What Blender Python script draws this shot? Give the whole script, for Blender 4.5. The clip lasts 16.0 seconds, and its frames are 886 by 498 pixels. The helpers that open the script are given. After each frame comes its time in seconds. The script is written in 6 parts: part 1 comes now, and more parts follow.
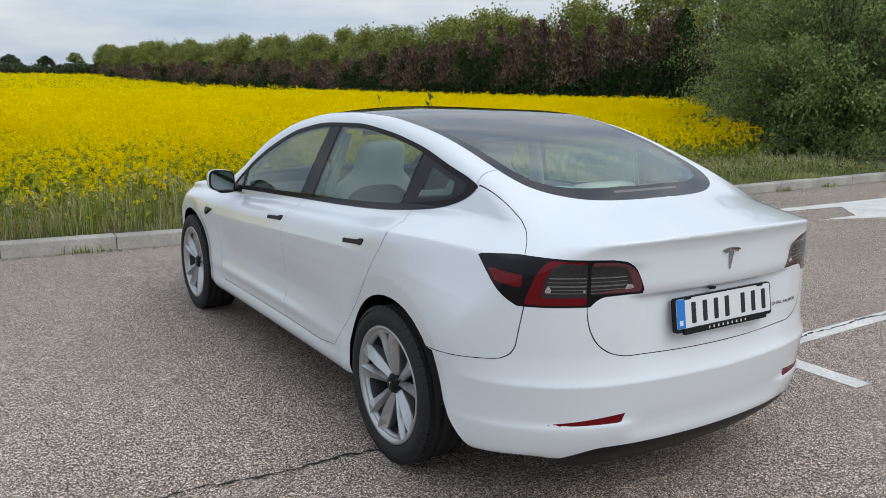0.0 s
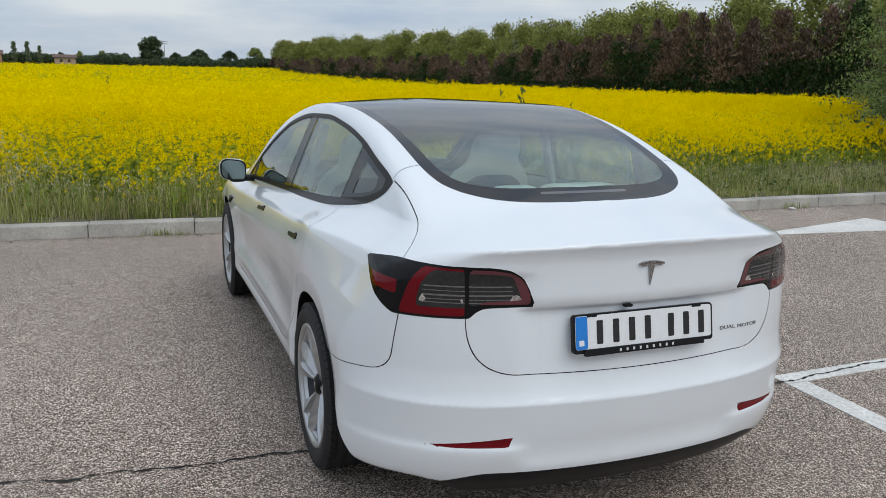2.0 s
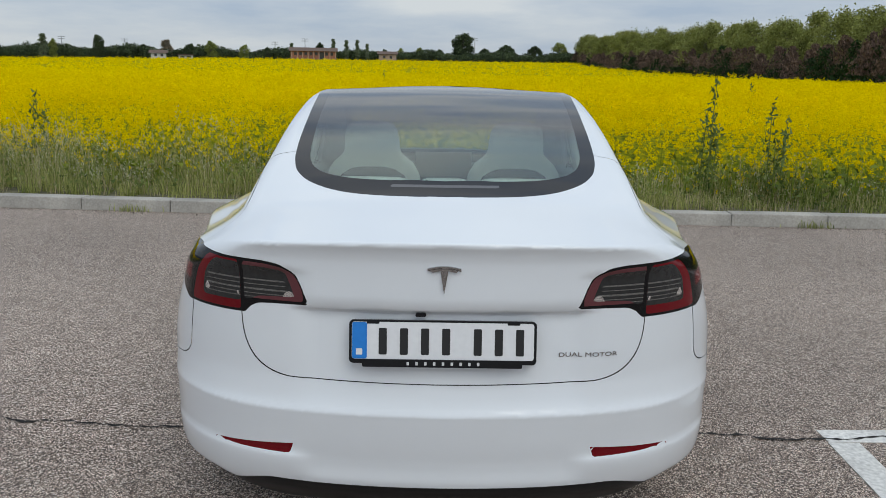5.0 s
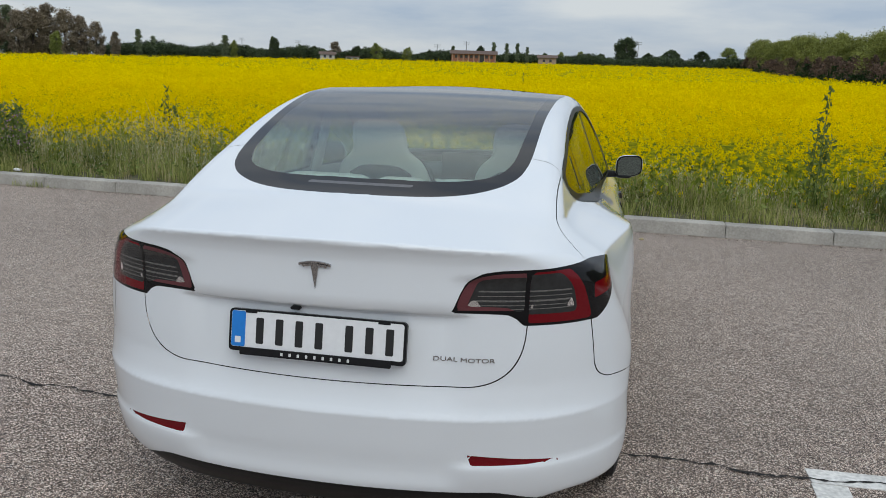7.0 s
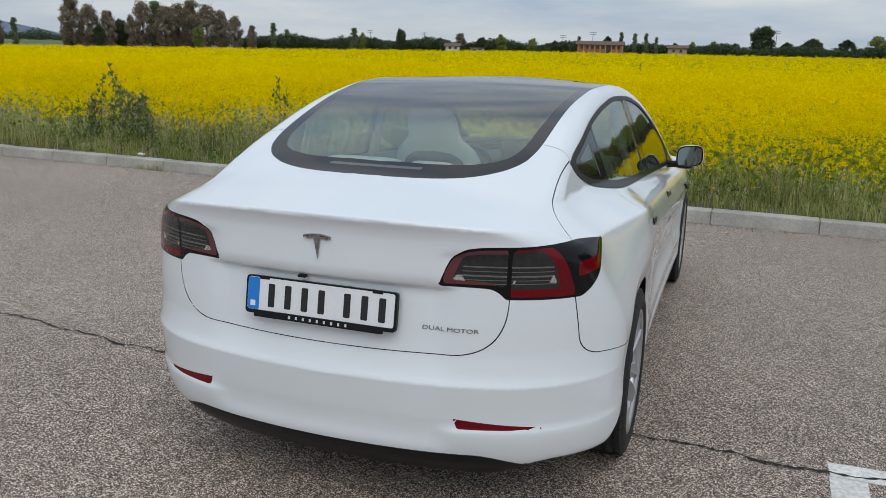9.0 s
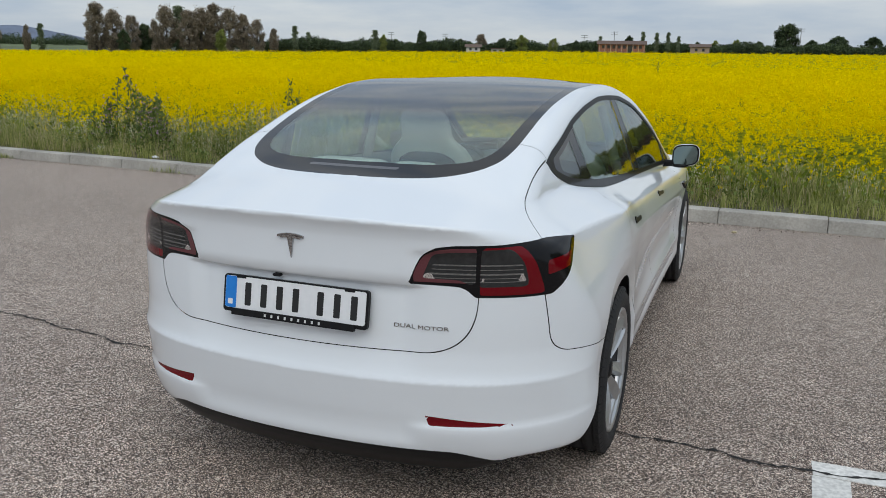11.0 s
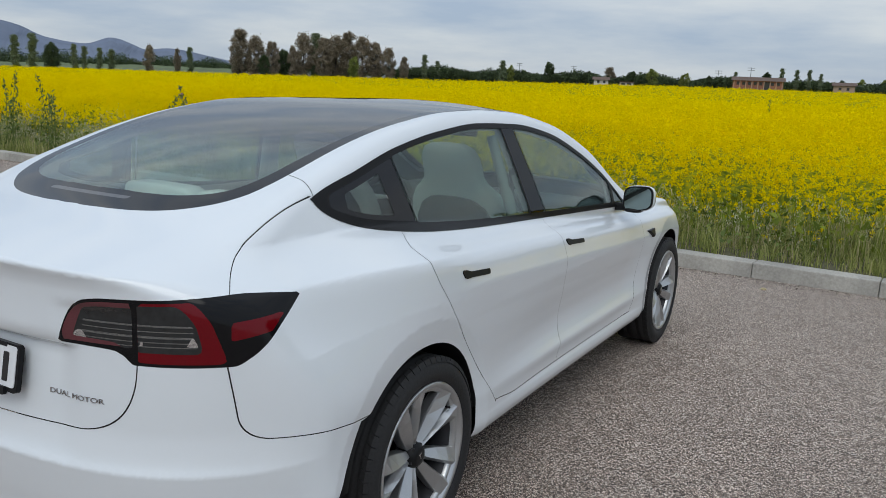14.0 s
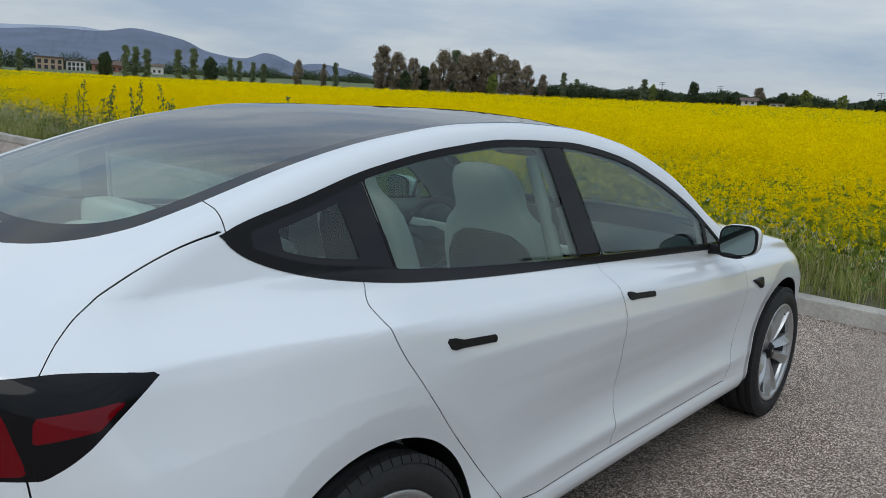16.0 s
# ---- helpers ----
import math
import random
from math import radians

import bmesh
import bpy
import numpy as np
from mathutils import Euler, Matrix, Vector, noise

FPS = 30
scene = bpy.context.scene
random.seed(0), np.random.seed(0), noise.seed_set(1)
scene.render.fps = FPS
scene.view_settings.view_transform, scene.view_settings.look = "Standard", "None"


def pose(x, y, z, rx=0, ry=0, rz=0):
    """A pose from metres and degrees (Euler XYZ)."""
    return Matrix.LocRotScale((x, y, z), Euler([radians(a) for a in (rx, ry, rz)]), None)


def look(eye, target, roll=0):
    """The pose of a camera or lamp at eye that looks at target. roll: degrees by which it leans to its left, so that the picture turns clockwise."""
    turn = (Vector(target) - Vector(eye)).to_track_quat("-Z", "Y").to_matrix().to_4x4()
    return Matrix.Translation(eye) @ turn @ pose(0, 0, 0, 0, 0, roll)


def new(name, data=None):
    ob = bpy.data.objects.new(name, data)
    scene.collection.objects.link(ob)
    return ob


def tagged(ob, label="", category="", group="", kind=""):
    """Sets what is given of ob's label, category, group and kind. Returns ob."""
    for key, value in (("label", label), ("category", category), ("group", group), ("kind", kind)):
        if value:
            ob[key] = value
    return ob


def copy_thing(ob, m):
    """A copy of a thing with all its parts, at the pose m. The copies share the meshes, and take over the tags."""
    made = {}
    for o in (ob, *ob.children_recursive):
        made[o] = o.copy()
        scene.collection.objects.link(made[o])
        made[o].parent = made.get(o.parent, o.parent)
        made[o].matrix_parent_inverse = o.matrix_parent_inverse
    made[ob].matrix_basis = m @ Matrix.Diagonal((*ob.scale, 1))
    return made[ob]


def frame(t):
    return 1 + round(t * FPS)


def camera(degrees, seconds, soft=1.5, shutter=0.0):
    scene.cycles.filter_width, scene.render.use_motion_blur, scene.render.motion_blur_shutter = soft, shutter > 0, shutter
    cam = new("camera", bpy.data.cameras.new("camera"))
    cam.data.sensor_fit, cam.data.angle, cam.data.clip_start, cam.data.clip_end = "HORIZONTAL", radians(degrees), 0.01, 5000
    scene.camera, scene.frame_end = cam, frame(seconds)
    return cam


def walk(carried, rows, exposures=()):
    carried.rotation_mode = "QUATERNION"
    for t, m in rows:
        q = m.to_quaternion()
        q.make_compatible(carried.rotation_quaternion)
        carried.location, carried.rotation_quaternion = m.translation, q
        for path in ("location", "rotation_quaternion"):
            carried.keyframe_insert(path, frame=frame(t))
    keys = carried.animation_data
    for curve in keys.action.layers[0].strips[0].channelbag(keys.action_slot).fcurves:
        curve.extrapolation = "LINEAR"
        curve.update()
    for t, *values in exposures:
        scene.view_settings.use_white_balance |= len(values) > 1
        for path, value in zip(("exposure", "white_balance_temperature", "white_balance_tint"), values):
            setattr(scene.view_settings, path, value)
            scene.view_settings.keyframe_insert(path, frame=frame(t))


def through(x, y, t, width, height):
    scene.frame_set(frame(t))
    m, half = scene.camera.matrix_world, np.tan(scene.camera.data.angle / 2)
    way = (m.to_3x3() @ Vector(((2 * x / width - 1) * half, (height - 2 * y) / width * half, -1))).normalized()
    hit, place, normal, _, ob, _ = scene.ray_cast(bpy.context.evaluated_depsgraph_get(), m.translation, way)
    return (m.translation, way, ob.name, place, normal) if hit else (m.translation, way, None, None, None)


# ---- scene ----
cam = camera(57.5, 16.0, soft=0.8)

PATH = [
    (0, (-2.428, -2.832, 1.548), (-1.373, -1.177, 1.162), 0.4),
    (0.5, (-2.196, -2.917, 1.531), (-1.212, -1.219, 1.147), 0.6),
    (1, (-1.989, -3.033, 1.549), (-1.078, -1.296, 1.156), 0.7),
    (1.5, (-1.765, -3.058, 1.54), (-0.949, -1.276, 1.14), 0.8),
    (2, (-1.527, -3.067, 1.537), (-0.817, -1.241, 1.136), 0.9),
    (2.5, (-1.25, -3.128, 1.539), (-0.667, -1.259, 1.13), 0.9),
    (3, (-0.961, -3.153, 1.548), (-0.515, -1.249, 1.129), 0.9),
    (3.5, (-0.7, -3.114, 1.536), (-0.379, -1.185, 1.115), 0.9),
    (4, (-0.422, -3.163, 1.545), (-0.213, -1.221, 1.113), 1.2),
    (4.5, (-0.203, -3.21, 1.545), (-0.094, -1.261, 1.109), 1.2),
    (5, (-0.014, -3.15, 1.52), (-0.006, -1.196, 1.096), 0.9),
    (5.2, (0.056, -3.123, 1.519), (0.029, -1.167, 1.104), 0.9),
    (7.3, (0.84, -3.067, 1.523), (0.425, -1.158, 1.094), 1.9),
    (7.5, (0.881, -3.07, 1.526), (0.434, -1.169, 1.094), 2.0),
    (8, (1.003, -3.096, 1.53), (0.472, -1.219, 1.089), 2.2),
    (8.5, (1.117, -3.129, 1.526), (0.509, -1.277, 1.078), 2.1),
    (10.8, (1.298, -3.153, 1.531), (0.604, -1.334, 1.072), 0.9),
    (11, (1.339, -3.116, 1.529), (0.64, -1.297, 1.078), 1.0),
    (11.5, (1.475, -2.96, 1.528), (0.767, -1.142, 1.091), 1.0),
    (12, (1.633, -2.803, 1.53), (0.899, -0.991, 1.11), 1.2),
    (12.5, (1.844, -2.675, 1.529), (1.07, -0.877, 1.12), 1.3),
    (13, (1.988, -2.529, 1.528), (1.163, -0.753, 1.123), 1.7),
    (13.5, (2.077, -2.318, 1.519), (1.187, -0.572, 1.119), 2.1),
    (14, (2.136, -2.108, 1.516), (1.163, -0.405, 1.126), 2.6),
    (14.5, (2.199, -1.883, 1.513), (1.133, -0.233, 1.141), 2.8),
    (15, (2.215, -1.679, 1.514), (1.068, -0.08, 1.156), 3.3),
    (15.5, (2.151, -1.487, 1.509), (0.944, 0.068, 1.154), 3.4),
    (16, (2.071, -1.284, 1.499), (0.827, 0.238, 1.132), 3.6),
]
walk(cam, [(t, look(eye, target, roll)) for t, eye, target, roll in PATH], [(0.0, 0.14, 6620, 8), (5.0, -0.08, 6600, 7), (8.0, -0.08, 6600, 7), (11.5, -0.06, 6600, 7), (13.5, -0.08, 6520, 7), (16.0, -0.2, 6350, 6)])

# ---------------------------------------------------------------- world, sun and exposure
world = bpy.data.worlds.new("overcast_sky")
scene.world = world
world.use_nodes = True
wn, wl = world.node_tree.nodes, world.node_tree.links
sky = wn.new("ShaderNodeTexSky")
sky.sky_type, sky.sun_disc = "NISHITA", False
sky.sun_elevation, sky.sun_rotation = radians(50), radians(158)
coord = wn.new("ShaderNodeTexCoord")
flat = wn.new("ShaderNodeMapping")
flat.inputs["Scale"].default_value = (1.5, 1.5, 8.0)
clouds = wn.new("ShaderNodeTexNoise")
clouds.inputs["Scale"].default_value, clouds.inputs["Detail"].default_value, clouds.inputs["Roughness"].default_value = 2.2, 7, 0.55
ramp = wn.new("ShaderNodeValToRGB")
ramp.color_ramp.elements[0].position, ramp.color_ramp.elements[0].color = 0.36, (4.7, 5.7, 7.4, 1)
ramp.color_ramp.elements[1].position, ramp.color_ramp.elements[1].color = 0.66, (7.9, 8.3, 8.9, 1)
veil = wn.new("ShaderNodeMixRGB")
veil.inputs["Fac"].default_value = 0.88
wl.new(coord.outputs["Generated"], flat.inputs["Vector"])
wl.new(flat.outputs["Vector"], clouds.inputs["Vector"])
wl.new(clouds.outputs["Fac"], ramp.inputs["Fac"])
wl.new(sky.outputs["Color"], veil.inputs["Color1"])
wl.new(ramp.outputs["Color"], veil.inputs["Color2"])
up, rise, zenith = wn.new("ShaderNodeSeparateXYZ"), wn.new("ShaderNodeMapRange"), wn.new("ShaderNodeVectorMath")
rise.inputs["From Min"].default_value, rise.inputs["From Max"].default_value = 0.0, 1.0
rise.inputs["To Min"].default_value, rise.inputs["To Max"].default_value = 0.84, 1.4
zenith.operation = "SCALE"
wl.new(coord.outputs["Generated"], up.inputs["Vector"])
wl.new(up.outputs["Z"], rise.inputs["Value"])
wl.new(veil.outputs["Color"], zenith.inputs[0])
wl.new(rise.outputs["Result"], zenith.inputs["Scale"])
wl.new(zenith.outputs["Vector"], wn["Background"].inputs["Color"])
wn["Background"].inputs["Strength"].default_value = 0.1

sun = new("sun", bpy.data.lights.new("sun", "SUN"))
sun.data.energy, sun.data.angle, sun.data.color = 1.05, radians(45), (1.0, 0.97, 0.92)
sun.matrix_world = look((9, -22, 28), (0, 0, 0))
scene.view_settings.exposure = 0.0

# ---------------------------------------------------------------- materials


def material(name, base, rough=0.5, metal=0.0, coat=0.0, spread=0.0, grain=0.0, grain_size=40.0, bump=0.0, wear=0.0, wear_size=2.0):
    """A procedural surface: spread varies the colour from piece to piece, grain at small scale, wear at large scale; bump lifts the grain."""
    m = bpy.data.materials.new(name)
    m.use_nodes = True
    n, l = m.node_tree.nodes, m.node_tree.links
    p = n["Principled BSDF"]
    p.inputs["Roughness"].default_value, p.inputs["Metallic"].default_value = rough, metal
    p.inputs["Coat Weight"].default_value, p.inputs["Coat Roughness"].default_value = coat, 0.03
    p.inputs["Base Color"].default_value = (*base, 1)
    if not (spread or grain or bump or wear):
        return m
    where = n.new("ShaderNodeTexCoord")
    fine, broad, geo = n.new("ShaderNodeTexNoise"), n.new("ShaderNodeTexNoise"), n.new("ShaderNodeNewGeometry")
    fine.inputs["Scale"].default_value, fine.inputs["Detail"].default_value = grain_size, 5
    broad.inputs["Scale"].default_value, broad.inputs["Detail"].default_value = wear_size, 4
    value = None
    for source, amount in ((fine.outputs["Fac"], grain), (broad.outputs["Fac"], wear), (geo.outputs["Random Per Island"], spread)):
        if not amount:
            continue
        around = n.new("ShaderNodeMapRange")
        around.inputs["From Min"].default_value, around.inputs["From Max"].default_value = (0.0, 1.0) if amount is spread and source == geo.outputs["Random Per Island"] else (0.3, 0.7)
        around.inputs["To Min"].default_value, around.inputs["To Max"].default_value = 1 - amount, 1 + amount
        l.new(source, around.inputs["Value"])
        if value is None:
            value = around.outputs["Result"]
        else:
            times = n.new("ShaderNodeMath")
            times.operation = "MULTIPLY"
            l.new(value, times.inputs[0]), l.new(around.outputs["Result"], times.inputs[1])
            value = times.outputs[0]
    for tex in (fine, broad):
        l.new(where.outputs["Object"], tex.inputs["Vector"])
    if value is not None:
        tint = n.new("ShaderNodeHueSaturation")
        tint.inputs["Color"].default_value = (*base, 1)
        l.new(value, tint.inputs["Value"])
        l.new(tint.outputs["Color"], p.inputs["Base Color"])
    if bump:
        lift = n.new("ShaderNodeBump")
        lift.inputs["Strength"].default_value, lift.inputs["Distance"].default_value = bump, 0.004
        l.new(fine.outputs["Fac"], lift.inputs["Height"])
        l.new(lift.outputs["Normal"], p.inputs["Normal"])
    return m


def leaf_material(name, dark, light, through=0.25, rough=0.55, size=0.6, shine=0.1):
    """Foliage: a colour between two, chosen leaf by leaf, that lets some light through."""
    m = bpy.data.materials.new(name)
    m.use_nodes = True
    n, l = m.node_tree.nodes, m.node_tree.links
    geo, mixed, where, patch = n.new("ShaderNodeNewGeometry"), n.new("ShaderNodeMixRGB"), n.new("ShaderNodeTexCoord"), n.new("ShaderNodeTexNoise")
    patch.inputs["Scale"].default_value = size
    add = n.new("ShaderNodeMath")
    add.operation, add.use_clamp = "MULTIPLY_ADD", True
    add.inputs[1].default_value = 1.6
    sub = n.new("ShaderNodeMath")
    sub.operation, sub.inputs[1].default_value = "SUBTRACT", 0.8
    l.new(where.outputs["Object"], patch.inputs["Vector"])
    l.new(patch.outputs["Fac"], add.inputs[0])
    l.new(geo.outputs["Random Per Island"], sub.inputs[0])
    l.new(sub.outputs[0], add.inputs[2])
    mixed.inputs["Color1"].default_value, mixed.inputs["Color2"].default_value = (*dark, 1), (*light, 1)
    l.new(add.outputs[0], mixed.inputs["Fac"])
    p = n["Principled BSDF"]
    p.inputs["Roughness"].default_value, p.inputs["Specular IOR Level"].default_value = rough, shine
    l.new(mixed.outputs["Color"], p.inputs["Base Color"])
    if through:
        lucent, mix = n.new("ShaderNodeBsdfTranslucent"), n.new("ShaderNodeMixShader")
        mix.inputs["Fac"].default_value = through
        l.new(mixed.outputs["Color"], lucent.inputs["Color"])
        l.new(p.outputs["BSDF"], mix.inputs[1]), l.new(lucent.outputs["BSDF"], mix.inputs[2])
        l.new(mix.outputs["Shader"], n["Material Output"].inputs["Surface"])
    return m


def glass_material(name, tint, rough=0.0, darker=None, y0=0.0, y1=1.0):
    """A thin pane: what is behind it, tinted, under a clear gloss; the tint may deepen from y0 to y1 along the pane."""
    m = bpy.data.materials.new(name)
    m.use_nodes = True
    n, l = m.node_tree.nodes, m.node_tree.links
    n.remove(n["Principled BSDF"])
    clear, gloss, mix, facing = n.new("ShaderNodeBsdfTransparent"), n.new("ShaderNodeBsdfGlossy"), n.new("ShaderNodeMixShader"), n.new("ShaderNodeLayerWeight")
    power, fade = n.new("ShaderNodeMath"), n.new("ShaderNodeMath")
    power.operation, power.inputs[1].default_value = "POWER", 4.0
    fade.operation, fade.inputs[1].default_value, fade.inputs[2].default_value = "MULTIPLY_ADD", 0.9, 0.06
    facing.inputs["Blend"].default_value = 0.5
    clear.inputs["Color"].default_value = (*tint, 1)
    gloss.inputs["Roughness"].default_value = rough
    if darker:
        where, apart, ramp, blend = n.new("ShaderNodeTexCoord"), n.new("ShaderNodeSeparateXYZ"), n.new("ShaderNodeMapRange"), n.new("ShaderNodeMixRGB")
        ramp.interpolation_type = "SMOOTHSTEP"
        ramp.inputs["From Min"].default_value, ramp.inputs["From Max"].default_value = y0, y1
        blend.inputs["Color1"].default_value, blend.inputs["Color2"].default_value = (*tint, 1), (*darker, 1)
        l.new(where.outputs["Object"], apart.inputs["Vector"]), l.new(apart.outputs["Y"], ramp.inputs["Value"])
        l.new(ramp.outputs["Result"], blend.inputs["Fac"]), l.new(blend.outputs["Color"], clear.inputs["Color"])
    l.new(facing.outputs["Facing"], power.inputs[0]), l.new(power.outputs[0], fade.inputs[0])
    l.new(fade.outputs[0], mix.inputs["Fac"])
    l.new(clear.outputs["BSDF"], mix.inputs[1]), l.new(gloss.outputs["BSDF"], mix.inputs[2])
    l.new(mix.outputs["Shader"], n["Material Output"].inputs["Surface"])
    return m


def asphalt_material():
    """Worn asphalt with pale and dark stones bared in a brownish-grey binder."""
    m = bpy.data.materials.new("asphalt")
    m.use_nodes = True
    n, l = m.node_tree.nodes, m.node_tree.links
    p = n["Principled BSDF"]
    where = n.new("ShaderNodeTexCoord")
    stones, stones2, broad, mid = n.new("ShaderNodeTexVoronoi"), n.new("ShaderNodeTexVoronoi"), n.new("ShaderNodeTexNoise"), n.new("ShaderNodeTexNoise")
    stones.inputs["Scale"].default_value, stones2.inputs["Scale"].default_value = 250, 100
    broad.inputs["Scale"].default_value, broad.inputs["Detail"].default_value = 0.35, 5
    mid.inputs["Scale"].default_value, mid.inputs["Detail"].default_value = 9, 6
    for t in (stones, stones2, broad, mid):
        l.new(where.outputs["Object"], t.inputs["Vector"])
    split, split2 = n.new("ShaderNodeSeparateColor"), n.new("ShaderNodeSeparateColor")
    l.new(stones.outputs["Color"], split.inputs["Color"]), l.new(stones2.outputs["Color"], split2.inputs["Color"])
    pick = n.new("ShaderNodeValToRGB")
    for pos, col in ((0.25, (0.045, 0.033, 0.026)), (0.5, (0.172, 0.129, 0.104)), (0.8, (0.425, 0.333, 0.272)), (0.97, (0.9, 0.77, 0.67))):
        e = pick.color_ramp.elements.new(pos)
        e.color = (*col, 1)
    pick.color_ramp.elements.remove(pick.color_ramp.elements[0])
    pick.color_ramp.elements[-1].color = (0.55, 0.52, 0.49, 1)
    l.new(split.outputs["Red"], pick.inputs["Fac"])
    pale = n.new("ShaderNodeMixRGB")
    chosen = n.new("ShaderNodeMath")
    chosen.operation, chosen.inputs[1].default_value = "GREATER_THAN", 0.8
    l.new(split2.outputs["Green"], chosen.inputs[0])
    soft = n.new("ShaderNodeMath")
    soft.operation, soft.inputs[1].default_value = "MULTIPLY", 0.85
    small, both_small = n.new("ShaderNodeMath"), n.new("ShaderNodeMath")
    small.operation, small.inputs[1].default_value = "LESS_THAN", 0.42
    both_small.operation = "MULTIPLY"
    l.new(stones2.outputs["Distance"], small.inputs[0])
    l.new(small.outputs[0], both_small.inputs[0]), l.new(chosen.outputs[0], both_small.inputs[1])
    l.new(both_small.outputs[0], soft.inputs[0])
    l.new(soft.outputs[0], pale.inputs["Fac"])
    l.new(pick.outputs["Color"], pale.inputs["Color1"])
    pale.inputs["Color2"].default_value = (0.74, 0.66, 0.57, 1)
    tone = n.new("ShaderNodeMapRange")
    tone.inputs["From Min"].default_value, tone.inputs["From Max"].default_value = 0.3, 0.7
    tone.inputs["To Min"].default_value, tone.inputs["To Max"].default_value = 0.86, 1.16
    l.new(broad.outputs["Fac"], tone.inputs["Value"])
    tone2 = n.new("ShaderNodeMapRange")
    tone2.inputs["From Min"].default_value, tone2.inputs["From Max"].default_value = 0.3, 0.7
    tone2.inputs["To Min"].default_value, tone2.inputs["To Max"].default_value = 0.88, 1.12
    l.new(mid.outputs["Fac"], tone2.inputs["Value"])
    both = n.new("ShaderNodeMath")
    both.operation = "MULTIPLY"
    l.new(tone.outputs["Result"], both.inputs[0]), l.new(tone2.outputs["Result"], both.inputs[1])
    hue = n.new("ShaderNodeHueSaturation")
    l.new(pale.outputs["Color"], hue.inputs["Color"]), l.new(both.outputs[0], hue.inputs["Value"])
    l.new(hue.outputs["Color"], p.inputs["Base Color"])
    lift = n.new("ShaderNodeBump")
    lift.inputs["Strength"].default_value, lift.inputs["Distance"].default_value = 0.5, 0.004
    l.new(stones.outputs["Distance"], lift.inputs["Height"])
    lift.invert = True
    l.new(lift.outputs["Normal"], p.inputs["Normal"])
    p.inputs["Roughness"].default_value = 0.85
    return m


PAINT = material("pearl_white_paint", (0.735, 0.77, 0.8), 0.3, coat=1.0, wear=0.012, wear_size=1.5)
BLACK_TRIM = material("satin_black_trim", (0.012, 0.012, 0.013), 0.38, grain=0.15, grain_size=200)
BLACK_TRIM.node_tree.nodes["Principled BSDF"].inputs["Specular IOR Level"].default_value = 0.14
GLOSS_BLACK = material("gloss_black", (0.006, 0.006, 0.007), 0.08)
GLOSS_BLACK.node_tree.nodes["Principled BSDF"].inputs["Specular IOR Level"].default_value = 0.22
# near-black; on the panel gap strips it paints the shade between the panels
GAP = material("shut_line_shadow", (0.01, 0.01, 0.01), 0.8)
RUBBER = material("tyre_rubber", (0.013, 0.013, 0.014), 0.75, grain=0.25, grain_size=120, bump=0.3)
ALLOY = material("silver_alloy", (0.47, 0.48, 0.49), 0.3, metal=0.75, grain=0.04, grain_size=300)
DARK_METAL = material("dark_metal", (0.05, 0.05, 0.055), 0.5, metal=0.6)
CHROME = material("chrome", (0.75, 0.76, 0.78), 0.08, metal=1.0)
DIM_CHROME = material("dim_chrome", (0.24, 0.25, 0.25), 0.2, metal=0.8)
DARK_CHROME = material("dark_chrome", (0.42, 0.42, 0.43), 0.15, metal=1.0)
MIRROR = material("mirror_glass", (0.19, 0.235, 0.225), 0.01, metal=1.0)
RED_LENS = material("red_lens", (0.13, 0.001, 0.005), 0.06, grain=0.08, grain_size=300)
RED_LENS.node_tree.nodes["Principled BSDF"].inputs["Specular IOR Level"].default_value = 0.3
PINK_LENS = material("dull_red_light_guide", (0.11, 0.03, 0.036), 0.12, grain=0.08, grain_size=300)
SMOKE_LENS = material("smoked_lens", (0.02, 0.021, 0.022), 0.06, grain=0.2, grain_size=60)
SMOKE_GREY = material("smoked_grey_lens", (0.1, 0.1, 0.105), 0.08, grain=0.1, grain_size=80)
WINDOW = glass_material("window_glass", (0.69, 0.8, 0.755))
REAR_GLASS = glass_material("rear_glass_shading_into_the_roof", (0.85, 0.95, 0.9), 0.0, (0.3, 0.31, 0.34), -0.22, 0.12)
ROOF_GLASS = glass_material("tinted_roof_glass", (0.24, 0.25, 0.285))
FRIT = material("black_ceramic_glass_edge", (0.012, 0.012, 0.014), 0.05)
FRIT.node_tree.nodes["Principled BSDF"].inputs["Specular IOR Level"].default_value = 0.3
SCREEN = glass_material("windscreen_glass", (0.93, 0.97, 0.95))
QUARTER = glass_material("dark_quarter_glass", (0.55, 0.62, 0.6))
CABIN_WHITE = material("white_synthetic_leather", (0.72, 0.73, 0.72), 0.5, grain=0.03, grain_size=150, bump=0.1)
CABIN_DARK = material("dark_cabin_fabric", (0.05, 0.05, 0.052), 0.8, grain=0.15, grain_size=150)
CABIN_LINER = material("grey_cabin_liner", (0.33, 0.34, 0.34), 0.8, grain=0.05, grain_size=90)
PLATE_WHITE = material("white_plate", (0.72, 0.73, 0.74), 0.35, grain=0.03, grain_size=60)
PLATE_BLUE = material("blue_plate_strip", (0.01, 0.19, 0.6), 0.35, grain=0.05, grain_size=60)
PLATE_INK = material("black_plate_ink", (0.012, 0.012, 0.012), 0.4)
GRIT = leaf_material("gutter_grit", (0.09, 0.075, 0.06), (0.36, 0.31, 0.25), 0.0, 0.9)
PALE_INK = material("pale_grey_ink", (0.6, 0.6, 0.6), 0.4)
ASPHALT = asphalt_material()
CROP_LEAF = leaf_material("rapeseed_leaves", (0.09, 0.13, 0.02), (0.3, 0.36, 0.05), 0.35)
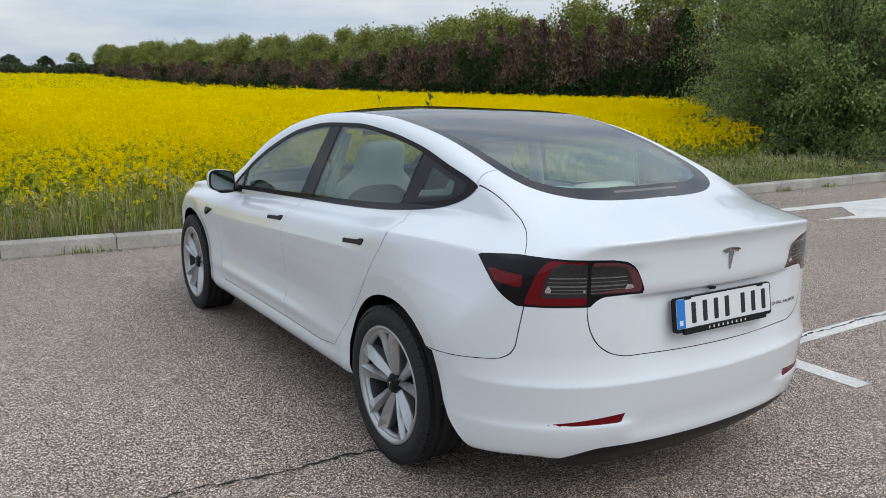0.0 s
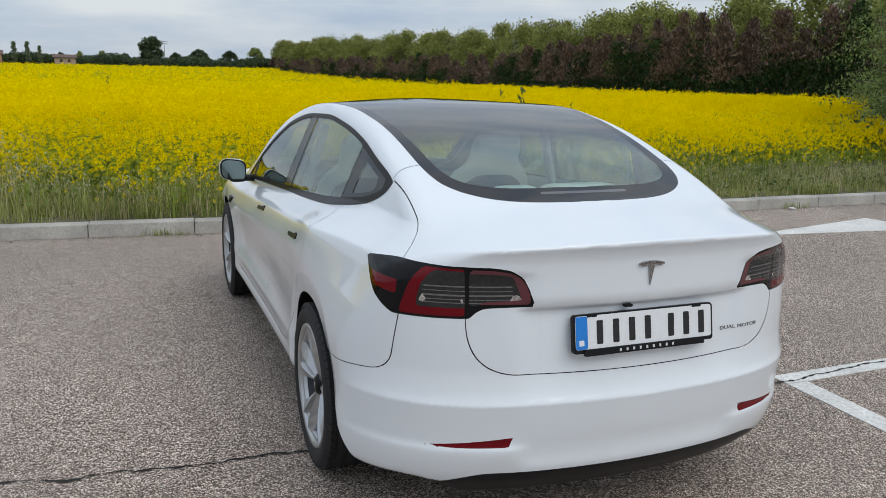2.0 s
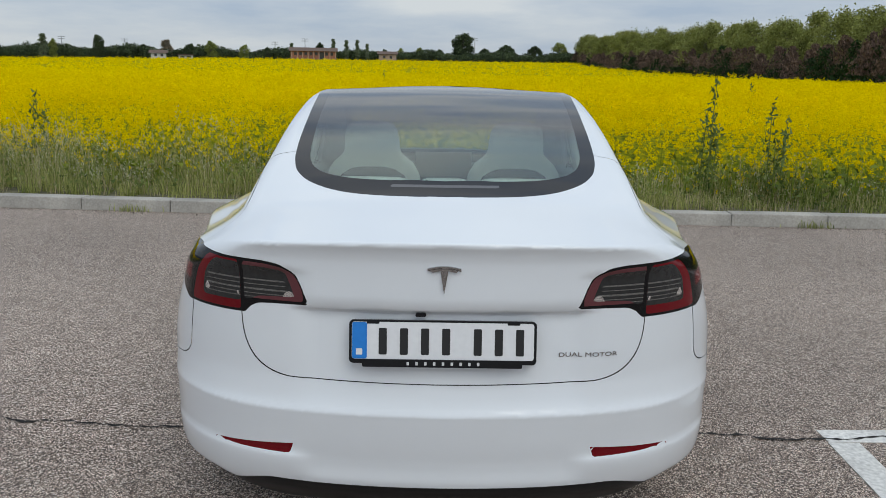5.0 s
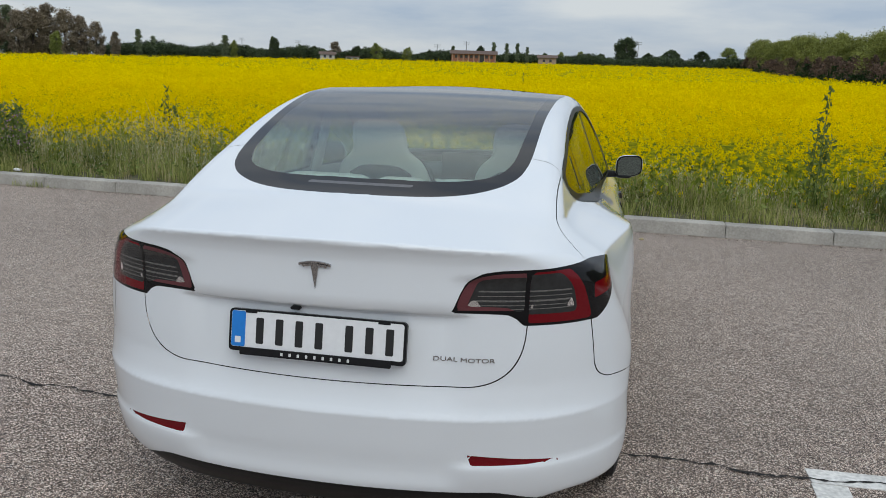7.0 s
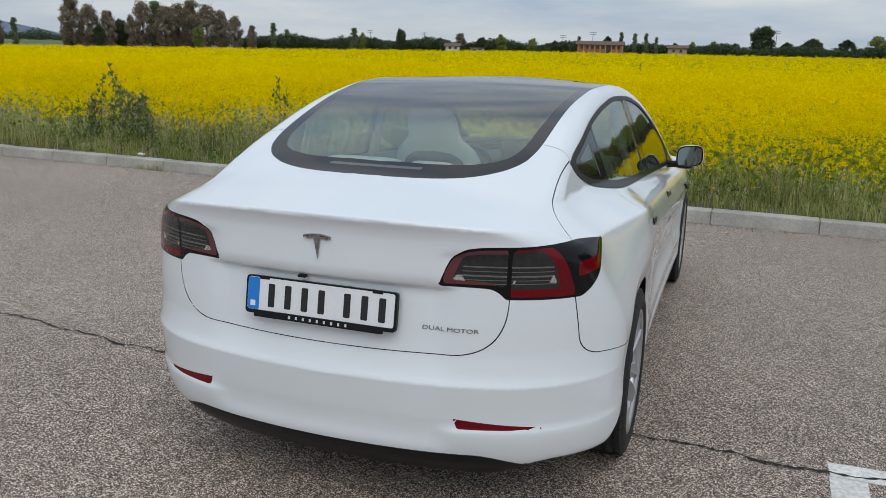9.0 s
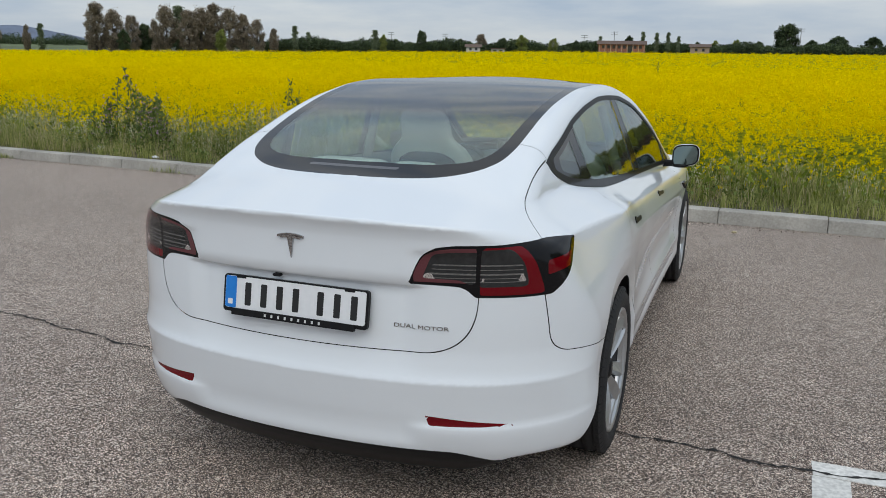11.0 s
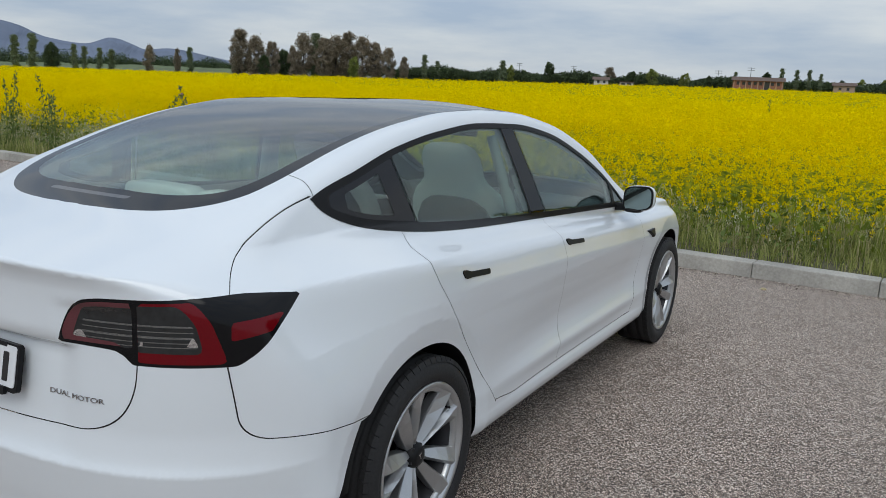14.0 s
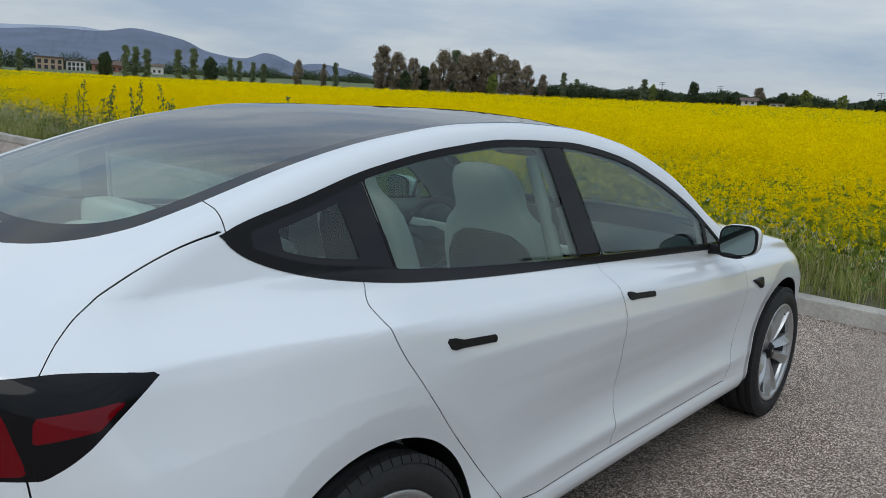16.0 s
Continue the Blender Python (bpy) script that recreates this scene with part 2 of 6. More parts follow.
KERB = material("concrete_kerb", (0.335, 0.318, 0.285), 0.9, grain=0.14, grain_size=45, bump=0.5, wear=0.25, wear_size=2.2)
ROAD_PAINT = material("worn_white_road_paint", (0.62, 0.61, 0.58), 0.75, grain=0.22, grain_size=55, bump=0.5, wear=0.15, wear_size=3)
CRACK = material("crack_in_asphalt", (0.018, 0.017, 0.016), 0.95, grain=0.3, grain_size=60)
SOIL = material("verge_soil", (0.10, 0.095, 0.05), 0.95, grain=0.35, grain_size=6, bump=0.6, wear=0.3, wear_size=0.4)
# shade under the near flowers is painted in: darker green than CROP_FLOOR
CROP_NEAR = leaf_material("rapeseed_foliage_painted_shade", (0.06, 0.1, 0.012), (0.5, 0.44, 0.012), 0.0, 0.95, 12.0, 0.0)
CROP_FLOOR = leaf_material("rapeseed_canopy", (0.17, 0.17, 0.01), (0.72, 0.58, 0.003), 0.0, 0.95, 9.0, 0.0)
PETAL = leaf_material("rapeseed_petals", (0.78, 0.61, 0.001), (0.98, 0.79, 0.001), 0.5, 0.9, 0.6, 0.0)
STEM = leaf_material("rapeseed_stems", (0.09, 0.15, 0.02), (0.28, 0.36, 0.06), 0.35)
GRASS = leaf_material("verge_grass", (0.12, 0.16, 0.035), (0.47, 0.48, 0.17), 0.45)
STRAW = leaf_material("dry_grass_heads", (0.38, 0.32, 0.17), (0.6, 0.52, 0.32), 0.3)
WEED = leaf_material("weed_leaves", (0.07, 0.11, 0.03), (0.24, 0.3, 0.09), 0.35)
OAT = leaf_material("pale_grey_green_seed_heads", (0.32, 0.33, 0.2), (0.62, 0.6, 0.42), 0.35)
MALLOW = leaf_material("purple_petals", (0.30, 0.16, 0.30), (0.5, 0.33, 0.48), 0.3)
BROWN_TWIG = leaf_material("brown_dry_conifer", (0.052, 0.04, 0.034), (0.235, 0.16, 0.125), 0.08, 0.8)
CONIFER = leaf_material("dark_conifer", (0.01, 0.028, 0.01), (0.045, 0.085, 0.027), 0.08, 0.7)
SPRING_LEAF = leaf_material("spring_leaves", (0.11, 0.14, 0.035), (0.34, 0.38, 0.11), 0.35)
BUSH_LEAF = leaf_material("shrub_leaves", (0.085, 0.13, 0.04), (0.32, 0.41, 0.15), 0.35)
BELT_LEAF = leaf_material("olive_tree_leaves", (0.11, 0.125, 0.036), (0.37, 0.4, 0.115), 0.4)
FAR_LEAF = leaf_material("far_green_crowns", (0.03, 0.046, 0.027), (0.105, 0.14, 0.062), 0.2)
# haze over the distance is put into these two lightened crown colours
FAR_BROWN = leaf_material("far_brown_crowns", (0.16, 0.135, 0.1), (0.42, 0.35, 0.25), 0.4)
FAR_POPLAR = leaf_material("poplar_leaves", (0.1, 0.13, 0.08), (0.25, 0.3, 0.16), 0.2)
BARK = material("tree_bark", (0.10, 0.085, 0.07), 0.9, grain=0.3, grain_size=20, bump=0.6)
BRICK_WALL = material("red_brick_wall", (0.27, 0.12, 0.085), 0.9, grain=0.2, grain_size=4, wear=0.15, wear_size=0.5)
PALE_BRICK = material("pale_brick", (0.4, 0.27, 0.21), 0.9, grain=0.15, grain_size=4)
ROOF_TILE = material("brown_roof_tiles", (0.125, 0.085, 0.068), 0.9, grain=0.2, grain_size=3)
WHITE_WALL = material("white_rendered_wall", (0.62, 0.6, 0.57), 0.9, grain=0.08, grain_size=2)
TAN_WALL = material("tan_rendered_wall", (0.42, 0.31, 0.22), 0.9, grain=0.1, grain_size=2)
DARK_OPENING = material("dark_opening", (0.03, 0.03, 0.032), 0.6, grain=0.1, grain_size=5)
# aerial haze is mixed into both mountain colours, more for the farther range
MOUNTAIN = material("mountain_with_painted_haze", (0.125, 0.155, 0.22), 1.0, grain=0.12, grain_size=0.006, wear=0.1, wear_size=0.002)
MOUNTAIN_FAR = material("far_mountain_with_painted_haze", (0.30, 0.35, 0.43), 1.0, grain=0.06, grain_size=0.005)
FAR_MEADOW = material("far_meadow", (0.10, 0.13, 0.05), 0.95, grain=0.25, grain_size=0.3, wear=0.2, wear_size=0.03)
METAL_GREY = material("galvanised_steel", (0.35, 0.36, 0.37), 0.5, metal=0.7, grain=0.1, grain_size=10)


# ---------------------------------------------------------------- building helpers
def mesh_from(name, verts, faces, mat, smooth=False):
    """A mesh from arrays of vertices and of faces with the same number of corners."""
    verts, faces = np.asarray(verts, np.float32), np.asarray(faces, np.int32)
    me = bpy.data.meshes.new(name)
    k = faces.shape[1]
    me.vertices.add(len(verts)), me.loops.add(faces.size), me.polygons.add(len(faces))
    me.vertices.foreach_set("co", verts.ravel())
    me.loops.foreach_set("vertex_index", faces.ravel())
    me.polygons.foreach_set("loop_start", np.arange(0, faces.size, k, dtype=np.int32))
    me.polygons.foreach_set("use_smooth", np.full(len(faces), smooth))
    me.update(calc_edges=True)
    me.materials.append(mat)
    return me


def thing(name, label, category, m=None, group=""):
    ob = tagged(new(name), label, category, group)
    if m is not None:
        ob.matrix_world = m
    return ob


def part(name, bm, mat, parent, label="", m=None, smooth=False):
    """Links a bmesh, or a mesh, as one mesh object under a thing or a part."""
    if isinstance(bm, bmesh.types.BMesh):
        me = bpy.data.meshes.new(name)
        bm.to_mesh(me)
        bm.free()
        me.materials.append(mat)
        if smooth:
            me.polygons.foreach_set("use_smooth", np.full(len(me.polygons), True))
    else:
        me = bm
    ob = new(name, me)
    ob.parent = parent
    if m is not None:
        ob.matrix_local = m
    if label:
        ob["label"] = label
    return ob


def box_bm(x0, x1, y0, y1, z0, z1, bevel=0.0, segments=2):
    bm = bmesh.new()
    bmesh.ops.create_cube(bm, size=1)
    for v in bm.verts:
        v.co = Vector(((x0 + x1) / 2 + v.co.x * (x1 - x0), (y0 + y1) / 2 + v.co.y * (y1 - y0), (z0 + z1) / 2 + v.co.z * (z1 - z0)))
    if bevel:
        bmesh.ops.bevel(bm, geom=bm.edges[:], offset=bevel, segments=segments, affect="EDGES", profile=0.5)
    return bm


def prism_bm(outline, depth, bevel=0.0):
    """A flat outline in x and z, with depth along +y."""
    bm = bmesh.new()
    a = [bm.verts.new((x, 0, z)) for x, z in outline]
    b = [bm.verts.new((x, depth, z)) for x, z in outline]
    bm.faces.new(a), bm.faces.new(b[::-1])
    for i in range(len(a)):
        j = (i + 1) % len(a)
        bm.faces.new((a[j], a[i], b[i], b[j]))
    bmesh.ops.recalc_face_normals(bm, faces=bm.faces[:])
    if bevel:
        bmesh.ops.bevel(bm, geom=[e for e in bm.edges if all(v in a for v in e.verts)], offset=bevel, segments=2, affect="EDGES", profile=0.5)
    return bm


def lathe_mesh(name, profile, mat, turns=64, smooth=True):
    """Turns a profile of (radius, x) round the x axis."""
    ang = np.linspace(0, 2 * np.pi, turns, endpoint=False)
    v = np.array([[x, r * np.cos(a), r * np.sin(a)] for a in ang for r, x in profile])
    k = len(profile)
    f = [(i * k + j, i * k + j + 1, (i + 1) % turns * k + j + 1, (i + 1) % turns * k + j) for i in range(turns) for j in range(k - 1)]
    return mesh_from(name, v, f, mat, smooth)


def tube(points, radii, sides=6):
    """Vertices and quads of a tapering tube along points."""
    pts = np.asarray(points, float)
    v, f = [], []
    for i, p in enumerate(pts):
        d = pts[min(i + 1, len(pts) - 1)] - pts[max(i - 1, 0)]
        d = d / (np.linalg.norm(d) + 1e-9)
        a = np.cross(d, (0.3, 0.9, 0.2) if abs(d[2]) > 0.8 else (0, 0, 1))
        a /= np.linalg.norm(a) + 1e-9
        b = np.cross(d, a)
        for s in range(sides):
            w = 2 * np.pi * s / sides
            v.append(p + radii[i] * (np.cos(w) * a + np.sin(w) * b))
    for i in range(len(pts) - 1):
        for s in range(sides):
            f.append((i * sides + s, i * sides + (s + 1) % sides, (i + 1) * sides + (s + 1) % sides, (i + 1) * sides + s))
    return v, f


def tubes_mesh(name, runs, mat, sides=6):
    v, f = [], []
    for points, radii in runs:
        a, b = tube(points, radii, sides)
        f += [tuple(i + len(v) for i in q) for q in b]
        v += a
    return mesh_from(name, v, f, mat, True)


def scatter(name, centres, sizes, mat, rng, lean=None, long=1.0):
    """One small pointed leaf for each centre, turned at random."""
    c = np.asarray(centres, float)
    n = len(c)
    a = rng.normal(size=(n, 3))
    if lean is not None:
        a = a * 0.6 + lean
    a /= np.linalg.norm(a, axis=1)[:, None]
    b = np.cross(a, rng.normal(size=(n, 3)))
    b /= np.linalg.norm(b, axis=1)[:, None]
    s = np.asarray(sizes, float).reshape(-1, 1)
    low = c - a * s * long * 0.65
    v = np.stack([low - b * s * 0.75, low + b * s * 0.75, c + a * s * long * 1.25], 1).reshape(-1, 3)
    f = np.arange(3 * n).reshape(n, 3)
    return mesh_from(name, v, f, mat)


# ---------------------------------------------------------------- ground, kerb, road marks
KERB_X = [-60, -30, -20, -10, -5, -2, 0, 2.5, 5, 8.5, 13, 30, 60]
KERB_Y = [8.0, 6.85, 6.42, 6.03, 5.76, 5.53, 5.39, 5.29, 5.2, 5.18, 5.2, 5.3, 5.5]


def kerb_y(x):
    """The kerb's middle line, which bows gently."""
    return np.interp(x, KERB_X, KERB_Y)


def ground_z(x, y):
    """The height of the land: flat car park, a raised verge, then a field that climbs away."""
    x, y = np.asarray(x, float), np.asarray(y, float)
    d = y - kerb_y(x)
    g = 0.11 + 0.05 * np.clip(d / 3, 0, 1) + 7.5e-5 * np.clip(y - 8, 0, 260) ** 2
    return np.where(d < 0.12, -0.06, g)


def sheet(name, xs, ys, height, mat, kind="structure"):
    xs, ys = np.asarray(xs), np.asarray(ys)
    gx, gy = np.meshgrid(xs, ys, indexing="ij")
    v = np.stack([gx, gy, height(gx, gy)], -1).reshape(-1, 3)
    n, m = len(xs), len(ys)
    i, j = np.meshgrid(np.arange(n - 1), np.arange(m - 1), indexing="ij")
    a = (i * m + j).ravel()
    f = np.stack([a, a + m, a + m + 1, a + 1], 1)
    return tagged(new(name, mesh_from(name, v, f, mat, True)), kind=kind)


def lot_height(x, y):
    return 0 * x


lot = sheet("car_park", np.array([-70.0] + KERB_X + [70.0]), np.linspace(-60, 0, 2), lot_height, ASPHALT)
me = lot.data
for v in me.vertices:
    if v.co.y > -1:
        v.co.y = kerb_y(v.co.x) - 0.02
lot["label"] = "worn brownish-grey asphalt with pale stones"
grid = np.concatenate([[-4200, -2000, -900, -500], np.arange(-300, -30, 15), np.arange(-30, 31, 1.5), np.arange(45, 301, 15), [500, 900, 2000, 4200]])
rows = np.concatenate([[0.0, 0.05, 0.1, 0.13, 0.3, 1, 2, 3, 5, 8, 12, 20, 30], np.arange(45, 300, 15), [400, 800, 1600, 4400]])
land = sheet("ground", grid, rows, lot_height, SOIL)
co = np.array([v.co for v in land.data.vertices])
co[:, 1] += kerb_y(np.clip(co[:, 0], -300, 300))
co[:, 2] = ground_z(co[:, 0], co[:, 1])
land.data.vertices.foreach_set("co", co.astype(np.float32).ravel())
land["label"] = "grassy earth under the verge and the fields"
far_lot = sheet("far_ground", [-4200, -70, 70, 4200], [-4000, -60], lambda x, y: 0 * x - 0.02, SOIL)
far_lot["label"] = "bare earth behind the car park"

kerb = tagged(new("kerb"), "grey precast concrete kerb with open joints", kind="structure")
stone = bpy.data.meshes.new("kerb_stone")
bm = box_bm(0.0015, 0.9985, -0.075, 0.15, -0.1, 0.13, 0.012, 3)
for v in bm.verts:
    if v.co.y < 0:
        v.co.y += 0.018 * (v.co.z > 0.05)
bm.to_mesh(stone)
bm.free()
stone.materials.append(KERB)
for i in range(-28, 26):
    ob = new("kerb_stone", stone)
    ob.parent = kerb
    x0 = i + 0.05
    tilt = math.atan2(kerb_y(x0 + 1) - kerb_y(x0), 1.0)
    ob.matrix_local = Matrix.Translation((x0, float(kerb_y(x0)), 0.003 * math.sin(i * 2.3))) @ Matrix.Rotation(tilt + 0.003 * math.sin(i * 5.1), 4, "Z")


def flat_mark(name, outline, mat, label, z=0.004):
    bm = bmesh.new()
    top = [bm.verts.new((x, y, z)) for x, y in outline]
    low = [bm.verts.new((x, y, -0.002)) for x, y in outline]
    bm.faces.new(top)
    for i in range(len(top)):
        j = (i + 1) % len(top)
        bm.faces.new((top[i], low[i], low[j], top[j]))
    bmesh.ops.recalc_face_normals(bm, faces=bm.faces[:])
    me = bpy.data.meshes.new(name)
    bm.to_mesh(me)
    bm.free()
    me.materials.append(mat)
    return tagged(new(name, me), label, kind="structure")


flat_mark("bay_line_1", [(1.665, 0.055), (1.665, 0.175), (6.4, 0.28), (6.4, 0.16)], ROAD_PAINT, "worn white bay line across the asphalt")
flat_mark("bay_line_2", [(1.66, 0.05), (1.795, 0.05), (1.765, -0.57), (1.635, -0.57)], ROAD_PAINT, "short worn white bay line on the asphalt")
flat_mark("road_arrow", [(4.56, 3.65), (6.85, 3.395), (6.85, 3.73), (8.2, 3.57), (7.58, 2.99), (6.9, 3.0), (7.78, 2.71), (12.0, 2.0), (12.0, 3.75), (9.68, 3.78), (6.86, 3.87), (6.85, 4.19)], ROAD_PAINT, "white arrow painted on the road by the kerb")


def crack(name, x0, x1, line, wander, width, seed):
    """A jagged open crack, as a thin dark ribbon in the asphalt."""
    rng = np.random.default_rng(seed)
    xs = np.arange(x0, x1, 0.022)
    y = np.cumsum(rng.normal(0, 0.006, len(xs)))
    y -= np.linspace(0, y[-1], len(xs))
    y = np.interp(xs, *zip(*line)) + wander * np.sin(xs * 4.1 + seed) + 0.8 * wander * np.sin(xs * 11.3) + y
    w = width * (0.35 + rng.random(len(xs)) ** 2 * 1.3)
    v = np.concatenate([np.stack([xs, y - w, np.full(len(xs), 0.0055)], 1), np.stack([xs, y + w, np.full(len(xs), 0.0055)], 1)])
    n = len(xs)
    f = np.stack([np.arange(n - 1), np.arange(1, n), np.arange(1, n) + n, np.arange(n - 1) + n], 1)
    return tagged(new(name, mesh_from(name, v, f, CRACK)), "dark jagged crack running across the asphalt", kind="structure")


crack("crack_1", -9.0, 6.2, [(-9, 0.75), (-5, 0.5), (-2.9, 0.345), (-2.0, 0.255), (-1.2, 0.205), (-0.9, 0.195), (0.9, 0.2), (1.13, 0.172), (1.4, 0.12), (1.66, 0.165), (2.3, 0.165), (6.2, 0.26)], 0.008, 0.0075, 3)
crack("crack_2", -12.0, -8.9, [(-12, 1.0), (-8.9, 0.75)], 0.02, 0.004, 5)

# ---------------------------------------------------------------- rapeseed field
rng = np.random.default_rng(11)
CROP = 0.95


def crop_front(x):
    return kerb_y(x) + np.interp(x, [-5, -3, -1, 5, 8, 11], [1.7, 1.6, 1.25, 1.5, 2.6, 3.4]) + 0.16 * np.sin(x * 0.9) + 0.1 * np.sin(x * 2.3 + 1)


def crop_far(x):
    return np.where(x > -60, 245.0, np.interp(x, [-230, -60], [105, 245]))


def crop_right(y):
    return np.interp(y, [5, 12, 22, 60, 160, 260], [10.5, 15.5, 27, 31, 36, 42])


def canopy(x, y):
    """The height of the crop's top."""
    low = 0.07 * np.sin(x * 0.7 + 0.4 * y) + 0.05 * np.sin(x * 1.9 - y * 1.3) + 0.05 * np.sin(y * 0.9 + 0.3 * x)
    edge = np.clip((y - crop_front(x)) / 4.0, 0, 1)
    return ground_z(x, y) + CROP * (0.7 + 0.3 * edge) + low * 0.6


ys = np.concatenate([[0.6, 0.8, 1.1, 1.5, 2.0], np.arange(2.6, 30, 0.6), np.arange(30, 110, 2.5), np.arange(110, 246, 6)])
xs = np.concatenate([np.arange(-240, -60, 6), np.arange(-60, -24, 2), np.arange(-24, 22, 0.7), np.arange(22, 46, 2)])
gx, gy0 = np.meshgrid(xs, ys, indexing="ij")
gy = crop_front(gx) + gy0
keep = (gy < crop_far(gx)) & (gx < crop_right(gy))
gz = canopy(gx, gy) - np.interp(gy0, [0.6, 1.1, 2, 6, 12, 25, 40, 60], [0.7, 0.42, 0.33, 0.3, 0.3, 0.32, 0.26, 0.14]) + rng.normal(0, 0.03, gx.shape)
n, m = gx.shape
i, j = np.meshgrid(np.arange(n - 1), np.arange(m - 1), indexing="ij")
ok = keep[:-1, :-1] & keep[1:, :-1] & keep[:-1, 1:] & keep[1:, 1:]
a = (i * m + j)[ok]
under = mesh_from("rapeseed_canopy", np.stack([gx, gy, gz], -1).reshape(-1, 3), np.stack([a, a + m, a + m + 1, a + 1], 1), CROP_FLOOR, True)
# the front rows take the green that has the shade painted in
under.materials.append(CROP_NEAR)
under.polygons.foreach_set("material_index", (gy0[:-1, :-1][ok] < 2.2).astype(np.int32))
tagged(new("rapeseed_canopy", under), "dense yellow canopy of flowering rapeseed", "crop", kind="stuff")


def strew(x0, x1, d0, d1, per_m2, heads=1, reach=0.0):
    """Random places in a strip of the field, d0 to d1 metres behind its front edge, in plants of some heads each, with a height for each plant."""
    k = int((x1 - x0) * (d1 - d0) * per_m2 / heads)
    x = np.repeat(rng.uniform(x0, x1, k), heads)
    y = np.repeat(rng.uniform(d0, d1, k), heads)
    lift = np.repeat(rng.normal(0, 0.07, k), heads)
    x = x + rng.normal(0, reach, len(x))
    y = crop_front(x) + y + rng.normal(0, reach, len(y))
    fine = (x < crop_right(y)) & (y < crop_far(x))
    return x[fine], y[fine], lift[fine]


def flower_heads(name, x, y, top, petals, size, spread, mat=PETAL):
    k = len(x)
    c = np.repeat(np.stack([x, y, top], 1), petals, 0)
    c += rng.normal(0, 1, c.shape) * np.array((spread, spread, spread * 1.2))
    return scatter(name, c, size * rng.uniform(0.6, 1.3, len(c)), mat, rng, lean=np.array((0, -0.25, 0.5)))


# strip across, strip back from the front edge, heads a square metre, petals a head, petal size, head radius
bands = [(-22, 13, -0.7, 2.5, 310, 12, 0.0125, 0.0125), (-32, 17, 2.5, 9, 185, 8, 0.017, 0.016), (-46, 27, 9, 22, 56, 6, 0.027, 0.025),
         (-80, 33, 22, 60, 15, 4, 0.052, 0.05), (-190, 40, 60, 235, 1.2, 3, 0.11, 0.13)]
for x0, x1, d0, d1, dens, petals, size, spread in bands:
    x, y, lift = strew(x0, x1, d0, d1, dens, *((6, 0.085) if d1 < 30 else (5, 0.14)))
    back = y - crop_front(x)
    clump = 0.75 + 0.25 * np.sin(x * 3.1 + np.sin(y * 2.7) * 2) * np.sin(y * 3.7 + np.sin(x * 1.9) * 2)
    fine = rng.random(len(x)) < np.where(back < 0.2, 0.1 + 0.85 * np.clip((back + 0.8) / 1.0, 0, 1) ** 1.5, 0.65 + 0.35 * clump)
    x, y, back, lift = x[fine], y[fine], back[fine], lift[fine]
    top = canopy(x, y) + 0.05 + lift - np.abs(rng.normal(0, 0.1, len(x))) * np.interp(back, [-1, 0.3, 1.2, 4, 8], [2.2, 1.4, 0.9, 0.8, 0.9])
    top = top - rng.uniform(0, 0.5, len(x)) * np.clip(0.8 - back, 0, 1) * (rng.random(len(x)) < 0.6)
    me = flower_heads("rapeseed_flowers", x, y, top, petals, size, spread)
    tagged(new("rapeseed_flowers", me), "bright yellow rapeseed flower heads in bloom", "flowers", kind="stuff")


def blades(name, x, y, z, height, width, mat, bend=0.35):
    """Upright tapering blades, each bent to one side."""
    k = len(x)
    base = np.stack([x, y, z], 1)
    way = rng.uniform(0, 2 * np.pi, k)
    side = np.stack([np.cos(way), np.sin(way), 0 * way], 1)
    out = np.stack([-np.sin(way), np.cos(way), 0 * way], 1) * rng.uniform(0.1, 1.0, (k, 1)) * bend
    h, w = np.asarray(height)[:, None], np.asarray(width).reshape(-1, 1)
    up = np.array((0, 0, 1.0))
    v = np.stack([base - side * w, base + side * w, base + up * h * 0.55 + out * h * 0.3 + side * w * 0.8, base + up * h * 0.55 + out * h * 0.3 - side * w * 0.8, base + up * h * 0.97 + out * h], 1)
    i = np.arange(k)[:, None] * 5
    tri = np.concatenate([i + np.array((0, 1, 2)), i + np.array((0, 2, 3)), i + np.array((3, 2, 4))])
    return mesh_from(name, v.reshape(-1, 3), tri, mat)


x, y, lift = strew(-26, 13, -0.9, 4.5, 90)
z = ground_z(x, y)
tagged(new("rapeseed_stems", blades("rapeseed_stems", x, y, z, (canopy(x, y) - z) * rng.uniform(0.4, 0.72, len(x)), np.full(len(x), 0.004), STEM, 0.12)), "thin green rapeseed stems at the field's edge", "crop", kind="stuff")
x, y, lift = strew(-30, 15, -0.8, 7.5, 85)
z = ground_z(x, y)
c = np.stack([x, y, z + (canopy(x, y) - z) * rng.uniform(0.1, 0.55, len(x))], 1)
tagged(new("rapeseed_leaves", scatter("rapeseed_leaves", c, rng.uniform(0.025, 0.06, len(c)), CROP_LEAF, rng)), "dark green rapeseed leaves under the flowers", "crop", kind="stuff")

# ---------------------------------------------------------------- verge
def verge(x0, x1, d0, d1, per_m2, each=1, reach=0.0):
    """Random places on the verge, d0 to d1 metres behind the kerb, in tufts of some blades each."""
    k = int((x1 - x0) * (d1 - d0) * per_m2 / each)
    x = np.repeat(rng.uniform(x0, x1, k), each) + rng.normal(0, reach, k * each)
    d = np.repeat(rng.uniform(d0, d1, k), each) + rng.normal(0, reach, k * each)
    return x, kerb_y(x) + np.maximum(d, 0.17)


